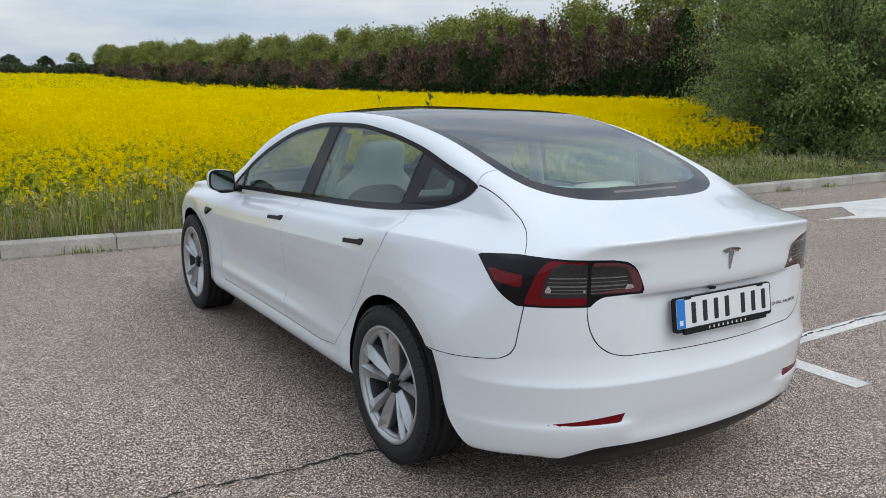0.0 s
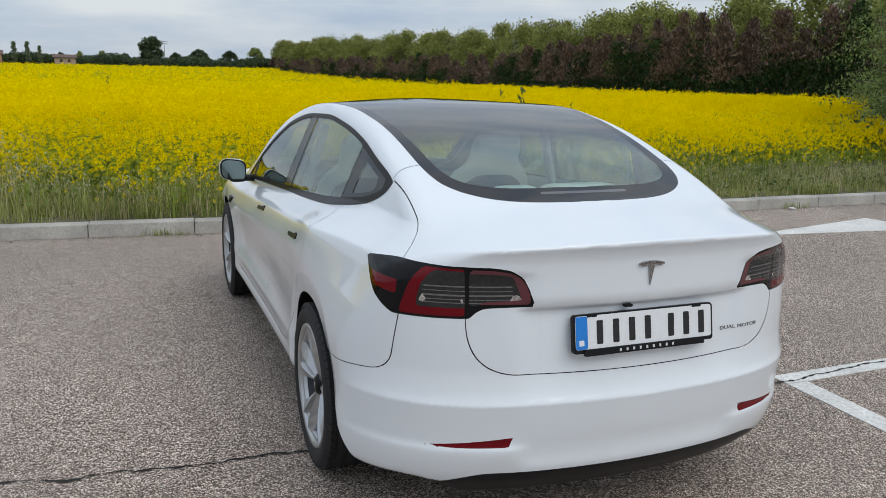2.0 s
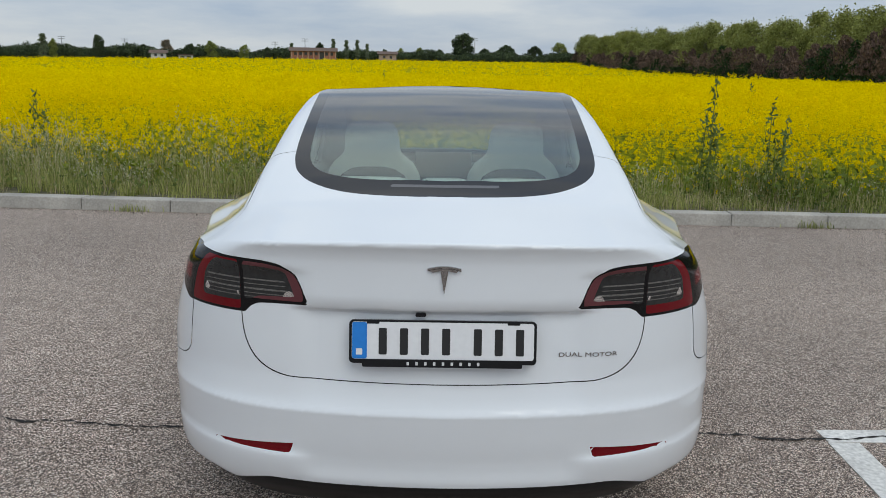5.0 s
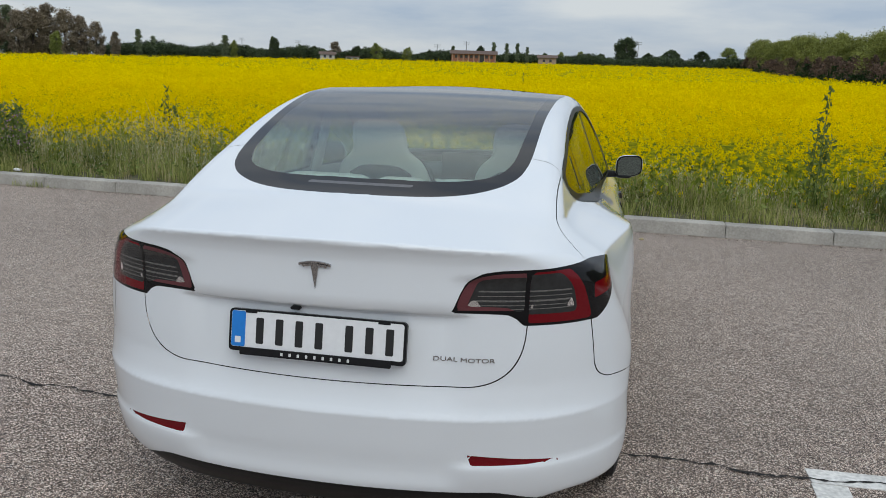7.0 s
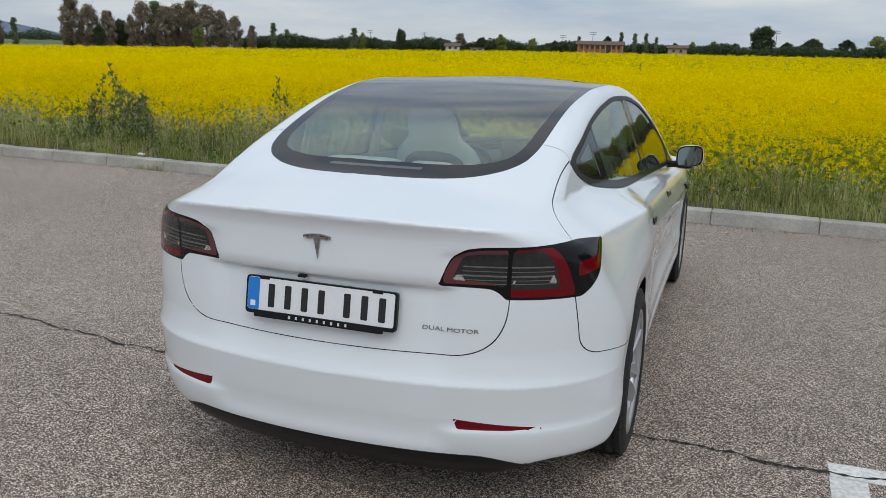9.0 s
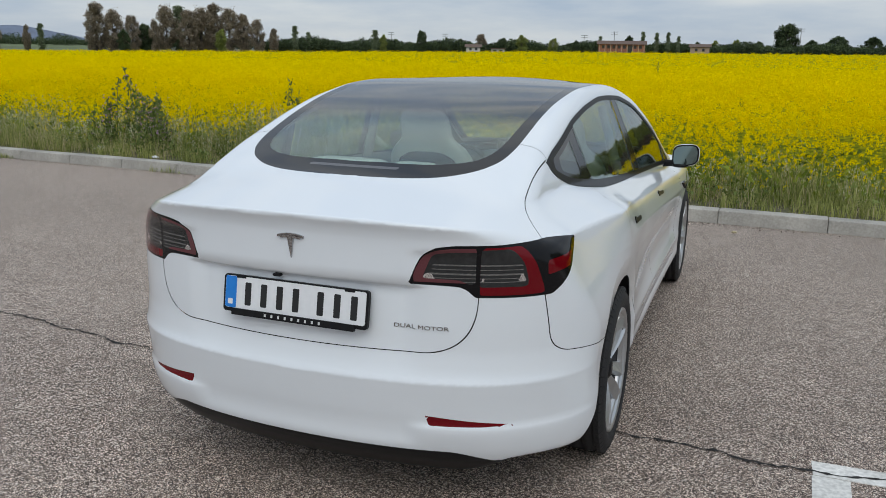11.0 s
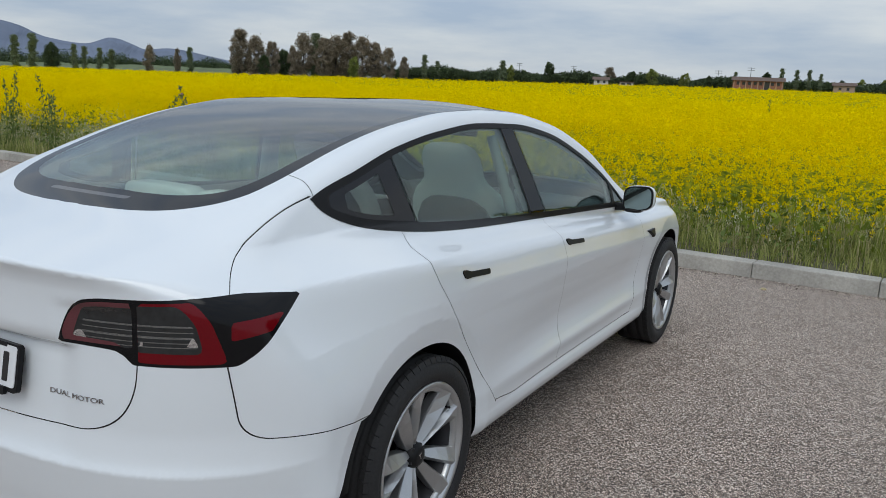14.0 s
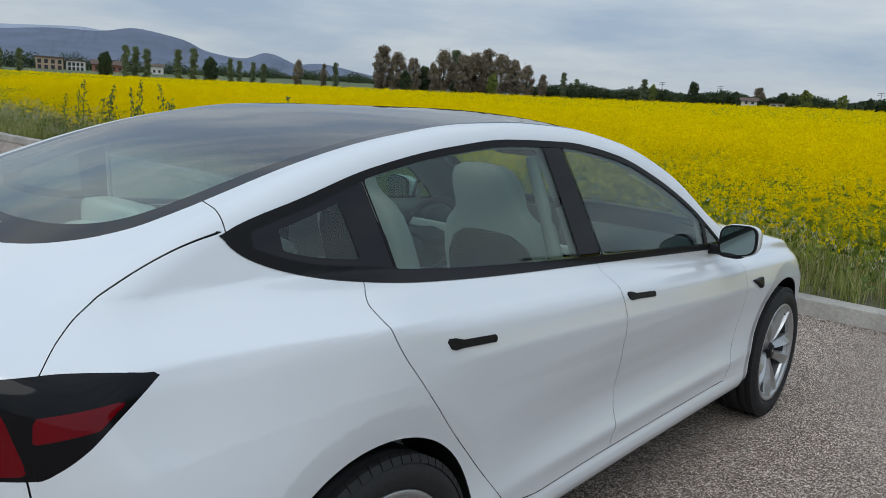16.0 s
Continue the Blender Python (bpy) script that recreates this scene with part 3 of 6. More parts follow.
def grass_height(x, d):
    """Higher in the middle of the verge, with tufts."""
    tuft = 0.5 + 0.5 * np.sin(x * 1.7 + 2 * np.sin(d * 2.1)) * np.sin(d * 3.3 + x)
    return (0.15 + 0.15 * np.clip(d, 0, 1.4)) * (0.5 + 0.9 * tuft) * np.interp(x, [-9, -4, -1, 1, 4, 7, 10], [1.05, 1.3, 1.2, 0.95, 0.9, 0.7, 0.5])


for name, dens, d0, d1, mat, tall, wide, bend, label in (("verge_grass", 1100, 0.17, 1.5, GRASS, 1.0, 0.0038, 0.8, "long green grass along the kerb"), ("verge_grass", 520, 1.5, 2.4, GRASS, 1.05, 0.0048, 0.7, "tall green grass before the field"),
                                                  ("dry_grass", 260, 0.2, 2.2, STRAW, 1.25, 0.0026, 0.6, "pale dry grass stalks")):
    each = 24 if mat is GRASS else 6
    x, y = verge(-28, 13, d0, d1, dens, each, 0.055)
    d = y - kerb_y(x)
    tuft = np.repeat(rng.uniform(0.55, 1.25, len(x) // each), each)
    h = grass_height(x, d) * tall * tuft * rng.uniform(0.4, 1.25, len(x)) * np.where(y > crop_front(x) + 0.15, 0.5, 1.0)
    tagged(new(name, blades(name, x, y, ground_z(x, y) - 0.01, h, wide * rng.uniform(0.6, 1.3, len(x)), mat, bend)), label, "grass", kind="stuff")
x, y = verge(-28, 13, 0.4, 1.9, 110)
d = y - kerb_y(x)
h = grass_height(x, d) * rng.uniform(0.9, 1.5, len(x))
fine = (rng.random(len(x)) < np.interp(x, [-2, 2], [1.0, 0.35])) & (y < crop_front(x) + 0.05)
x, y, h = x[fine], y[fine], h[fine]
c = np.repeat(np.stack([x, y, ground_z(x, y) + h], 1), 6, 0)
c += rng.normal(0, 1, c.shape) * np.array((0.015, 0.015, 0.045))
tagged(new("grass_seed_heads", scatter("grass_seed_heads", c, rng.uniform(0.004, 0.009, len(c)), OAT, rng, lean=np.array((0, 0, 1.0)), long=2.2)), "pale seed heads of wild oats", "grass", kind="stuff")
x, y = verge(-28, 13, 0.3, 2.2, 110, 8, 0.06)
d = y - kerb_y(x)
c = np.stack([x, y, ground_z(x, y) + grass_height(x, d) * rng.uniform(0.1, 0.95, len(x))], 1)
tagged(new("verge_weeds", scatter("verge_weeds", c, rng.uniform(0.012, 0.04, len(c)), WEED, rng)), "small dark-leaved weeds among the grass", "weeds", kind="stuff")

x = np.concatenate([rng.normal(c, 0.12, 60) for c in (-9.3, -6.1, -3.4, -1.2, 3.9, 6.6, 9.1, 10.3)])
y = kerb_y(x) - 0.1 + rng.uniform(-0.03, 0.015, len(x))
tagged(new("kerb_tufts", blades("kerb_tufts", x, y, np.zeros(len(x)), rng.uniform(0.02, 0.11, len(x)), np.full(len(x), 0.004), GRASS, 0.9)), "small grass tufts in the gutter at the kerb's foot", "grass", kind="stuff")

x = rng.uniform(-26, 14, 5200)
c = np.stack([x, kerb_y(x) - 0.085 - np.abs(rng.normal(0, 0.07, len(x))), rng.uniform(0.002, 0.006, len(x))], 1)
tagged(new("gutter_grit", scatter("gutter_grit", c, rng.uniform(0.003, 0.011, len(c)), GRIT, rng, lean=np.array((0.6, 0.0, 0.05)))), "brown grit and dry leaf bits along the kerb's foot", "grit", kind="stuff")


def litter(x, y, z, size, mat, label, seed):
    """A crumpled scrap."""
    r = np.random.default_rng(seed)
    bm = bmesh.new()
    bmesh.ops.create_icosphere(bm, subdivisions=2, radius=1.0)
    for v in bm.verts:
        k = size * r.uniform(0.6, 1.15)
        v.co = Vector((v.co.x * k * 1.5, v.co.y * k, max(0.0, v.co.z * 0.55 + 0.4) * k))
    scrap = thing("litter", label, "litter", Matrix.Translation((x, y, z)))
    part("scrap", bm, mat, scrap)


litter(6.5, 5.03, 0.0, 0.035, PALE_INK, "pale crumpled wrapper lying against the kerb", 91)
litter(1.22, 4.86, 0.0, 0.018, STRAW, "small dry leaf lying on the asphalt", 92)
litter(-8.0, 6.5, 0.14, 0.07, PLATE_WHITE, "white crumpled scrap in the grass on the verge", 93)
litter(-6.6, 6.1, 0.13, 0.04, PLATE_WHITE, "small white scrap on the verge behind the kerb", 94)


def tall_weed(x, y, top, seed, lean=0.1, flowers=False):
    """A single stalk weed with side shoots and narrow leaves."""
    r = np.random.default_rng(seed)
    z0 = float(ground_z(x, y))
    name = "mallow" if flowers else "tall_weed"
    w = thing(name, "tall mallow with small purple flowers on the verge" if flowers else "tall dark-green weed stalk standing above the grass", "weed", Matrix.Translation((x, y, z0)), "weeds on the verge")
    h = top - z0
    runs, leaves, blooms = [], [], []
    for s in range(7 if flowers else 4):
        hh = h * (1.0 if s == 0 else r.uniform(0.55, 0.92))
        ox, oy = (0, 0) if s == 0 else r.normal(0, 0.16 if flowers else 0.1, 2)
        lx, ly = lean * r.uniform(-0.6, 1.2) * hh, r.normal(0, 0.06) * hh
        pts = [(ox + lx * t * t, oy + ly * t * t, hh * t) for t in np.linspace(0, 1, 7)]
        runs.append((pts, np.linspace(0.009, 0.003, 7)))
        for t in np.linspace(0.12, 1.0, int(26 * hh) + 8):
            p = np.array((ox + lx * t * t, oy + ly * t * t, hh * t))
            wide = (0.16 if flowers else 0.1) * (1 - t) + 0.03
            for _ in range(3 if flowers else 2):
                q = p + r.normal(0, 1, 3) * np.array((wide, wide, 0.04)) * 0.6
                leaves.append(q)
                if flowers and t > 0.45 and r.random() < 0.4:
                    blooms.append(p + r.normal(0, 1, 3) * 0.035)
    for run in runs:
        part("stalk", tubes_mesh("stalk", [run], WEED, 5), None, w)
    part("foliage", scatter("foliage", leaves, r.uniform(0.01, 0.03, len(leaves)), WEED, r, lean=np.array((0, 0, 0.6)), long=1.7), None, w)
    if flowers:
        part("blossoms", scatter("blossoms", blooms, r.uniform(0.01, 0.02, len(blooms)), MALLOW, r), None, w, "small purple blossoms")
    return w


tall_weed(3.05, 6.1, 1.52, 1)
tall_weed(3.75, 6.15, 1.25, 2, 0.15)
tall_weed(-7.4, 6.7, 1.36, 3, 0.05, True)
tall_weed(-7.0, 6.45, 1.0, 13, 0.05, True)
tall_weed(-7.75, 6.55, 0.92, 14, -0.05, True)
tall_weed(-11.6, 6.5, 1.46, 4, 0.12)
tall_weed(-10.5, 6.45, 1.43, 5, -0.1)
tall_weed(-13.4, 6.9, 1.36, 6)
tall_weed(-14.6, 7.0, 1.42, 7)
tall_weed(-5.6, 8.2, 1.2, 8, 0.05)
tall_weed(6.2, 13.5, 1.42, 9, 0.03)
tall_weed(-2.1, 26.0, 1.62, 10, 0.03)

# ---------------------------------------------------------------- the car's form
def curve(keys):
    """A smooth curve through (u, value) keys, flat beyond its ends."""
    u, v = np.array(keys, float).T
    h, d = np.diff(u), np.diff(v) / np.diff(u)
    m = np.zeros_like(v)
    m[0], m[-1] = d[0], d[-1]
    for i in range(1, len(v) - 1):
        if d[i - 1] * d[i] > 0:
            a, b = 2 * h[i] + h[i - 1], h[i] + 2 * h[i - 1]
            m[i] = (a + b) / (a / d[i - 1] + b / d[i])

    def at(x):
        x = np.clip(np.asarray(x, float), u[0], u[-1])
        i = np.clip(np.searchsorted(u, x, side="right") - 1, 0, len(h) - 1)
        s = (x - u[i]) / h[i]
        return ((1 + 2 * s) * (1 - s) ** 2 * v[i] + s * (1 - s) ** 2 * h[i] * m[i]
                + s * s * (3 - 2 * s) * v[i + 1] + s * s * (s - 1) * h[i] * m[i + 1])
    return at


def step(a, b, x):
    s = np.clip((x - a) / (b - a), 0, 1)
    return s * s * (3 - 2 * s)


def smax(a, b, k):
    h = np.clip(0.5 + 0.5 * (a - b) / k, 0, 1)
    return b + (a - b) * h + k * h * (1 - h)


# guide curves of the car body: y runs along the car from the rear axle, z up from the ground
roof_line = curve([(-1.02, 1.061), (-0.985, 1.067), (-0.8, 1.102), (-0.62, 1.14), (-0.45, 1.2), (-0.3, 1.252), (0.0, 1.338), (0.3, 1.397),
                   (0.6, 1.438), (0.9, 1.452), (1.2, 1.457), (1.5, 1.443), (1.8, 1.385), (2.1, 1.255), (2.4, 1.1),
                   (2.6, 1.005), (2.75, 0.975), (3.0, 0.945), (3.3, 0.89), (3.55, 0.79), (3.72, 0.66)])
roof_crown = curve([(-0.99, 0.1), (-0.6, 0.115), (-0.2, 0.085), (0.3, 0.03), (0.8, 0.035), (1.06, 0.07), (1.38, 0.15), (1.65, 0.22), (1.9, 0.27), (2.1, 0.3), (2.4, 0.24), (2.7, 0.12), (3.0, 0.08), (3.7, 0.1)])
belt_line = curve([(-0.9, 1.075), (-0.3, 1.07), (0.1, 1.055), (0.6, 1.03), (1.3, 0.99), (2.0, 0.95), (2.6, 0.925), (3.2, 0.88), (3.7, 0.8)])
flank = curve([(-0.95, 0.888), (-0.6, 0.908), (-0.3, 0.918), (0.1, 0.92), (0.6, 0.91), (1.2, 0.908), (2.0, 0.912), (2.6, 0.918),
               (2.95, 0.912), (3.3, 0.875), (3.55, 0.8), (3.72, 0.68)])
shoulder = curve([(-0.12, 0.62), (-0.05, 0.34), (0.0, 0.17), (0.05, 0.096), (0.094, 0.032), (0.0985, 0.0262), (0.103, 0.0232), (0.11, 0.0208), (0.16, 0.011), (0.3, 0.0)])
shoulder_door = curve([(-0.12, 0.62), (-0.05, 0.34), (0.0, 0.17), (0.05, 0.092), (0.08, 0.042), (0.1, 0.0265), (0.115, 0.0205), (0.17, 0.0042), (0.178, 0.0018), (0.183, 0.0008), (0.188, 0.0004), (0.2, 0.0009), (0.3, 0.006)])
crease_depth = curve([(-0.9, 0.092), (-0.5, 0.085), (0.0, 0.071), (0.6, 0.085)])
tuck = curve([(0.16, 0.2), (0.2, 0.12), (0.24, 0.05), (0.28, 0.014), (0.315, 0.003), (0.35, 0.0)])
recess = curve([(0.3, 0.0), (0.33, 0.005), (0.352, 0.014), (0.38, 0.0125), (0.415, 0.0065), (0.424, 0.0055), (0.432, 0.0065), (0.442, 0.0105), (0.465, 0.021), (0.5, 0.031),
                (0.54, 0.034), (0.6, 0.027), (0.68, 0.011), (0.76, 0.0)])
glass_foot = curve([(-0.9, 0.66), (-0.6, 0.68), (-0.3, 0.695), (0.1, 0.725), (0.5, 0.75), (1.0, 0.772), (1.6, 0.79), (2.2, 0.8), (2.8, 0.8)])
tail = curve([(0.16, -0.80), (0.22, -0.87), (0.28, -0.926), (0.31, -0.943), (0.33, -0.9475), (0.36, -0.9485), (0.39, -0.952), (0.44, -0.962), (0.54, -0.9785), (0.55, -0.98), (0.556, -0.978), (0.57, -0.971), (0.6, -0.9605), (0.66, -0.9485),
              (0.72, -0.944), (0.8, -0.937), (0.846, -0.932), (0.864, -0.956), (0.9, -0.966), (0.95, -0.967), (1.0, -0.97), (1.03, -0.978), (1.05, -0.988), (1.075, -1.003)])
tail_side = curve([(0.16, -0.80), (0.22, -0.87), (0.28, -0.927), (0.33, -0.95), (0.375, -0.9625), (0.39, -0.9645), (0.414, -0.959), (0.44, -0.962), (0.54, -0.9785), (0.55, -0.98), (0.556, -0.978), (0.57, -0.972), (0.6, -0.9645), (0.66, -0.957),
                   (0.72, -0.957), (0.86, -0.954), (0.95, -0.955), (1.0, -0.957), (1.06, -0.96)])
nose = curve([(0.16, 3.55), (0.3, 3.69), (0.5, 3.716), (0.62, 3.7), (0.75, 3.62), (0.9, 3.4)])
AXLES = (0.0, 2.875)


def side_x(y, z):
    """Half the body's width at (y, z)."""
    low = flank(y) - tuck(z) - recess(z) * (0.2 + 0.8 * step(0.25, 1.15, y) * step(2.45, 2.05, y))
    down, front = belt_line(y) - z, step(0.0, 0.38, y)
    low = low - shoulder(down * 0.1 / crease_depth(y)) * (1 - front) - shoulder_door(down) * front
    low = low - 0.085 * step(0.05, -0.55, y) * step(0.62, 1.0, z)
    for axle in AXLES:
        low = low - 0.013 * np.clip((0.466 - np.hypot(y - axle + 0.03, z - 0.335)) / 0.078, 0, 1)
    foot = belt_line(y) - 0.03
    up = glass_foot(y) - 0.33 * (smax(z, foot, 0.05) - 1.03) - 0.1 * np.maximum(z - 1.03, 0) ** 2 - 2.0 * smax(foot - z, 0, 0.05)
    return smax(low, up, 0.05)


def top_z(x, y):
    return roof_line(y) - roof_crown(y) * x * x - 0.8 * step(-0.3, -0.7, y) * np.maximum(np.abs(x) - 0.48, 0) ** 2


def rear_y(x, z):
    ax = np.abs(x)
    m = step(0.46, 0.36, ax) + (step(0.68, 0.5, ax) - step(0.46, 0.36, ax)) * step(0.95, 0.98, z)
    bow = 0.2 * x * x + 0.43 * x ** 6
    return tail(z) * m + tail_side(z) * (1 - m) + bow


def front_y(x, z):
    return nose(z) - 0.28 * x * x - 0.5 * x ** 6


def body(x, y, z):
    """Negative inside the car's body, positive outside."""
    ax = np.abs(x)
    side, top = ax - side_x(y, z), z - top_z(x, y)
    f = smax(side, top, 0.05)
    f = smax(f, rear_y(x, z) - y, 0.07 - 0.055 * step(0.9, 1.0, z) * step(0.72, 0.55, ax))
    f = smax(f, y - front_y(x, z), 0.08)
    return smax(f, 0.185 + 0.085 * step(0.5, 0.74, ax) * step(-0.3, -0.5, y) - z, 0.03)


# ---------------------------------------------------------------- the car's surface, cut into panels
LO, HI, PITCH = np.array((-0.99, -1.05, 0.13)), np.array((0.99, 3.78, 1.5)), 0.012


def gradient(p, e=0.0015):
    g = np.empty_like(p)
    for i in range(3):
        d = np.zeros(3)
        d[i] = e
        g[:, i] = (body(*(p + d).T) - body(*(p - d).T)) / (2 * e)
    return g


def settle_on(p, rounds=4):
    """Moves points onto the body's surface."""
    for _ in range(rounds):
        g = gradient(p)
        move = body(*p.T)[:, None] * g / (np.sum(g * g, 1)[:, None] + 1e-9)
        p = p - np.clip(move, -0.01, 0.01)
    return p


def body_surface():
    """Vertices and triangles of the body, found on a grid."""
    ax = [np.arange(LO[i], HI[i], PITCH) for i in range(3)]
    val = body(ax[0][:, None, None], ax[1][None, :, None], ax[2][None, None, :])
    ins = val < 0
    nx, ny, nz = (len(a) - 1 for a in ax)
    total, count = np.zeros((nx, ny, nz, 3), np.float32), np.zeros((nx, ny, nz), np.int8)
    corners = [(i, j, k) for i in (0, 1) for j in (0, 1) for k in (0, 1)]

    def at(arr, c):
        return arr[c[0]:c[0] + nx, c[1]:c[1] + ny, c[2]:c[2] + nz]
    for a in corners:
        for axis in range(3):
            if a[axis]:
                continue
            b = tuple(v + (i == axis) for i, v in enumerate(a))
            va, vb = at(val, a), at(val, b)
            cross = (va < 0) != (vb < 0)
            t = np.where(cross, va / np.where(cross, va - vb, 1), 0)
            for i in range(3):
                total[..., i] += np.where(cross, a[i] + (t if i == axis else 0), 0)
            count += cross
    live = count > 0
    index = np.full(live.shape, -1, np.int64)
    index[live] = np.arange(live.sum())
    cells = np.argwhere(live)
    p = LO + PITCH * (cells + total[live] / count[live][:, None])
    tris = []
    for axis in range(3):
        o = [i for i in range(3) if i != axis]
        sl_a = [slice(1, -1)] * 3
        sl_b = [slice(1, -1)] * 3
        sl_a[axis], sl_b[axis] = slice(0, -1), slice(1, None)
        a, b = ins[tuple(sl_a)], ins[tuple(sl_b)]
        for flip in (False, True):
            e = np.argwhere(a & ~b if not flip else b & ~a)
            e[:, o[0]] += 1
            e[:, o[1]] += 1
            quad = []
            for du, dv in ((1, 1), (0, 1), (0, 0), (1, 0)):
                c = e.copy()
                c[:, o[0]] -= du
                c[:, o[1]] -= dv
                quad.append(index[c[:, 0], c[:, 1], c[:, 2]])
            q = np.stack(quad, 1)
            if flip != (axis == 1):
                q = q[:, ::-1]
            tris += [q[:, (0, 1, 2)], q[:, (0, 2, 3)]]
    t = np.concatenate(tris)
    return settle_on(p, 6), t[(t >= 0).all(1)]


class Skin:
    """The body's triangles, each with the name of the panel that it belongs to."""

    def __init__(self):
        self.p, self.t = body_surface()
        self.name = np.full(len(self.t), "body", dtype=object)

    def cut(self, field):
        """Splits the triangles along the field's zero line. Returns which triangles lie on its negative side."""
        f = field(self.p)
        f = np.where(np.abs(f) < 2e-5, 2e-5, f)
        neg = f[self.t] < 0
        n = neg.sum(1)
        mixed = (n == 1) | (n == 2)
        if mixed.any():
            t, s = self.t[mixed], neg[mixed]
            lone = np.where(s.sum(1) == 1, s.argmax(1), (~s).argmax(1))
            r = np.arange(len(t))
            a, b, c = t[r, lone], t[r, (lone + 1) % 3], t[r, (lone + 2) % 3]
            ends = np.concatenate([np.stack([a, b], 1), np.stack([a, c], 1)])
            ends.sort(axis=1)
            pairs, back = np.unique(ends, axis=0, return_inverse=True)
            back = back.reshape(-1)
            u, v = pairs.T
            w = np.clip(f[u] / (f[u] - f[v]), 0.02, 0.98)[:, None]
            fresh = settle_on(self.p[u] * (1 - w) + self.p[v] * w, 2)
            ab, ac = len(self.p) + back[:len(t)], len(self.p) + back[len(t):]
            self.p = np.concatenate([self.p, fresh])
            f = np.concatenate([f, np.zeros(len(fresh))])
            pieces = np.concatenate([np.stack([a, ab, ac], 1), np.stack([ab, b, c], 1), np.stack([ab, c, ac], 1)])
            names = np.tile(self.name[mixed], 3)
            self.t, self.name = np.concatenate([self.t[~mixed], pieces]), np.concatenate([self.name[~mixed], names])
        return f[self.t].sum(1) < 0

    def centre(self):
        return self.p[self.t].mean(1)

    def region(self, field, name, only=None):
        inside = self.cut(field)
        if only:
            inside &= np.isin(self.name, only)
        self.name[inside] = name

    def groove(self, line, where, half=0.0015):
        """A narrow gap along the line's zero, as far as where() reaches."""
        self.cut(lambda p: np.where(where(p), line(p) - half, 1.0))
        self.cut(lambda p: np.where(where(p), line(p) + half, 1.0))
        c = self.centre()
        hit = (np.abs(line(c)) < half) & where(c) & (self.name == "body")
        self.name[hit] = "gap"

    def drop(self, keep):
        self.t, self.name = self.t[keep], self.name[keep]

    def mesh(self, name, mask, mat, inward=0.0, thick=0.0, flip=False):
        t = self.t[mask]
        used, back = np.unique(t, return_inverse=True)
        p = self.p[used]
        n = gradient(p)
        n /= np.linalg.norm(n, axis=1)[:, None] + 1e-9
        t = back.reshape(-1, 3)
        p = p - n * inward
        if flip:
            t, n = t[:, ::-1], -n
        if thick:
            e = np.concatenate([t[:, (0, 1)], t[:, (1, 2)], t[:, (2, 0)]])
            k = np.sort(e, axis=1)
            _, first, many = np.unique(k, axis=0, return_index=True, return_counts=True)
            rim = e[first[many == 1]]
            m = len(p)
            side = np.concatenate([np.stack([rim[:, 1], rim[:, 0], rim[:, 0] + m], 1), np.stack([rim[:, 1], rim[:, 0] + m, rim[:, 1] + m], 1)])
            t = np.concatenate([t, t[:, ::-1] + m, side])
            p = np.concatenate([p, p - n * thick])
            n = np.concatenate([n, -n])
        me = mesh_from(name, p, t, mat, True)
        me.normals_split_custom_set_from_vertices(n.tolist())
        return me


def X(p):
    return np.abs(p[:, 0])


def Y(p):
    return p[:, 1]


def Z(p):
    return p[:, 2]


def lamp_u(p):
    """The way round the rear corner."""
    return X(p) + Y(p) + 0.925


window_top = curve([(-0.285, 1.183), (-0.233, 1.203), (-0.068, 1.248), (0.17, 1.313), (0.472, 1.363), (0.757, 1.386), (1.061, 1.379), (1.377, 1.335), (1.653, 1.244),
                    (1.875, 1.137), (2.05, 1.021), (2.16, 0.938)])
window_foot = curve([(-0.285, 1.183), (-0.262, 1.155), (-0.232, 1.133), (-0.149, 1.098), (-0.054, 1.073), (0.049, 1.058), (0.226, 1.038), (0.565, 1.012), (1.119, 0.984), (1.7, 0.959), (2.16, 0.938)])
lamp_top = curve([(0.381, 0.866), (0.4, 0.91), (0.423, 0.948), (0.45, 0.972), (0.48, 0.985), (0.56, 0.993), (0.7, 0.994), (0.95, 0.999), (1.1, 0.992), (1.215, 0.981)])
lamp_foot = curve([(0.381, 0.866), (0.57, 0.862), (0.61, 0.85), (0.645, 0.829), (0.8, 0.828), (0.975, 0.83), (1.03, 0.848), (1.085, 0.877), (1.13, 0.912), (1.175, 0.947), (1.215, 0.981)])
glass_edge = curve([(-0.6222, 0.0), (-0.622, 0.06), (-0.6185, 0.11), (-0.61, 0.18), (-0.59, 0.268), (-0.561, 0.342), (-0.52, 0.408), (-0.46, 0.47), (-0.375, 0.513), (-0.28, 0.53), (-0.2, 0.535),
                    (0.1, 0.543), (0.45, 0.56), (0.8, 0.585), (1.2, 0.6), (1.7, 0.6), (2.3, 0.64), (2.62, 0.66)])
rear_pane = curve([(-0.5122, 0.0), (-0.512, 0.08), (-0.508, 0.15), (-0.49, 0.28), (-0.46, 0.362), (-0.42, 0.42), (-0.365, 0.457), (-0.28, 0.478), (-0.12, 0.488), (0.01, 0.495), (0.05, 0.497)])
rear_door_line = curve([(0.36, 0.535), (0.375, 0.505), (0.41, 0.47), (0.46, 0.425), (0.585, 0.313), (0.73, 0.18), (0.864, 0.068), (0.93, 0.018), (0.97, -0.002), (1.0, -0.01), (1.02, -0.008), (1.04, 0.01), (1.06, 0.048), (1.07, 0.06)])
front_door_line = curve([(0.34, 1.13), (0.52, 1.165), (0.62, 1.163), (0.74, 1.14), (0.82, 1.135), (0.9, 1.125), (0.99, 1.115)])
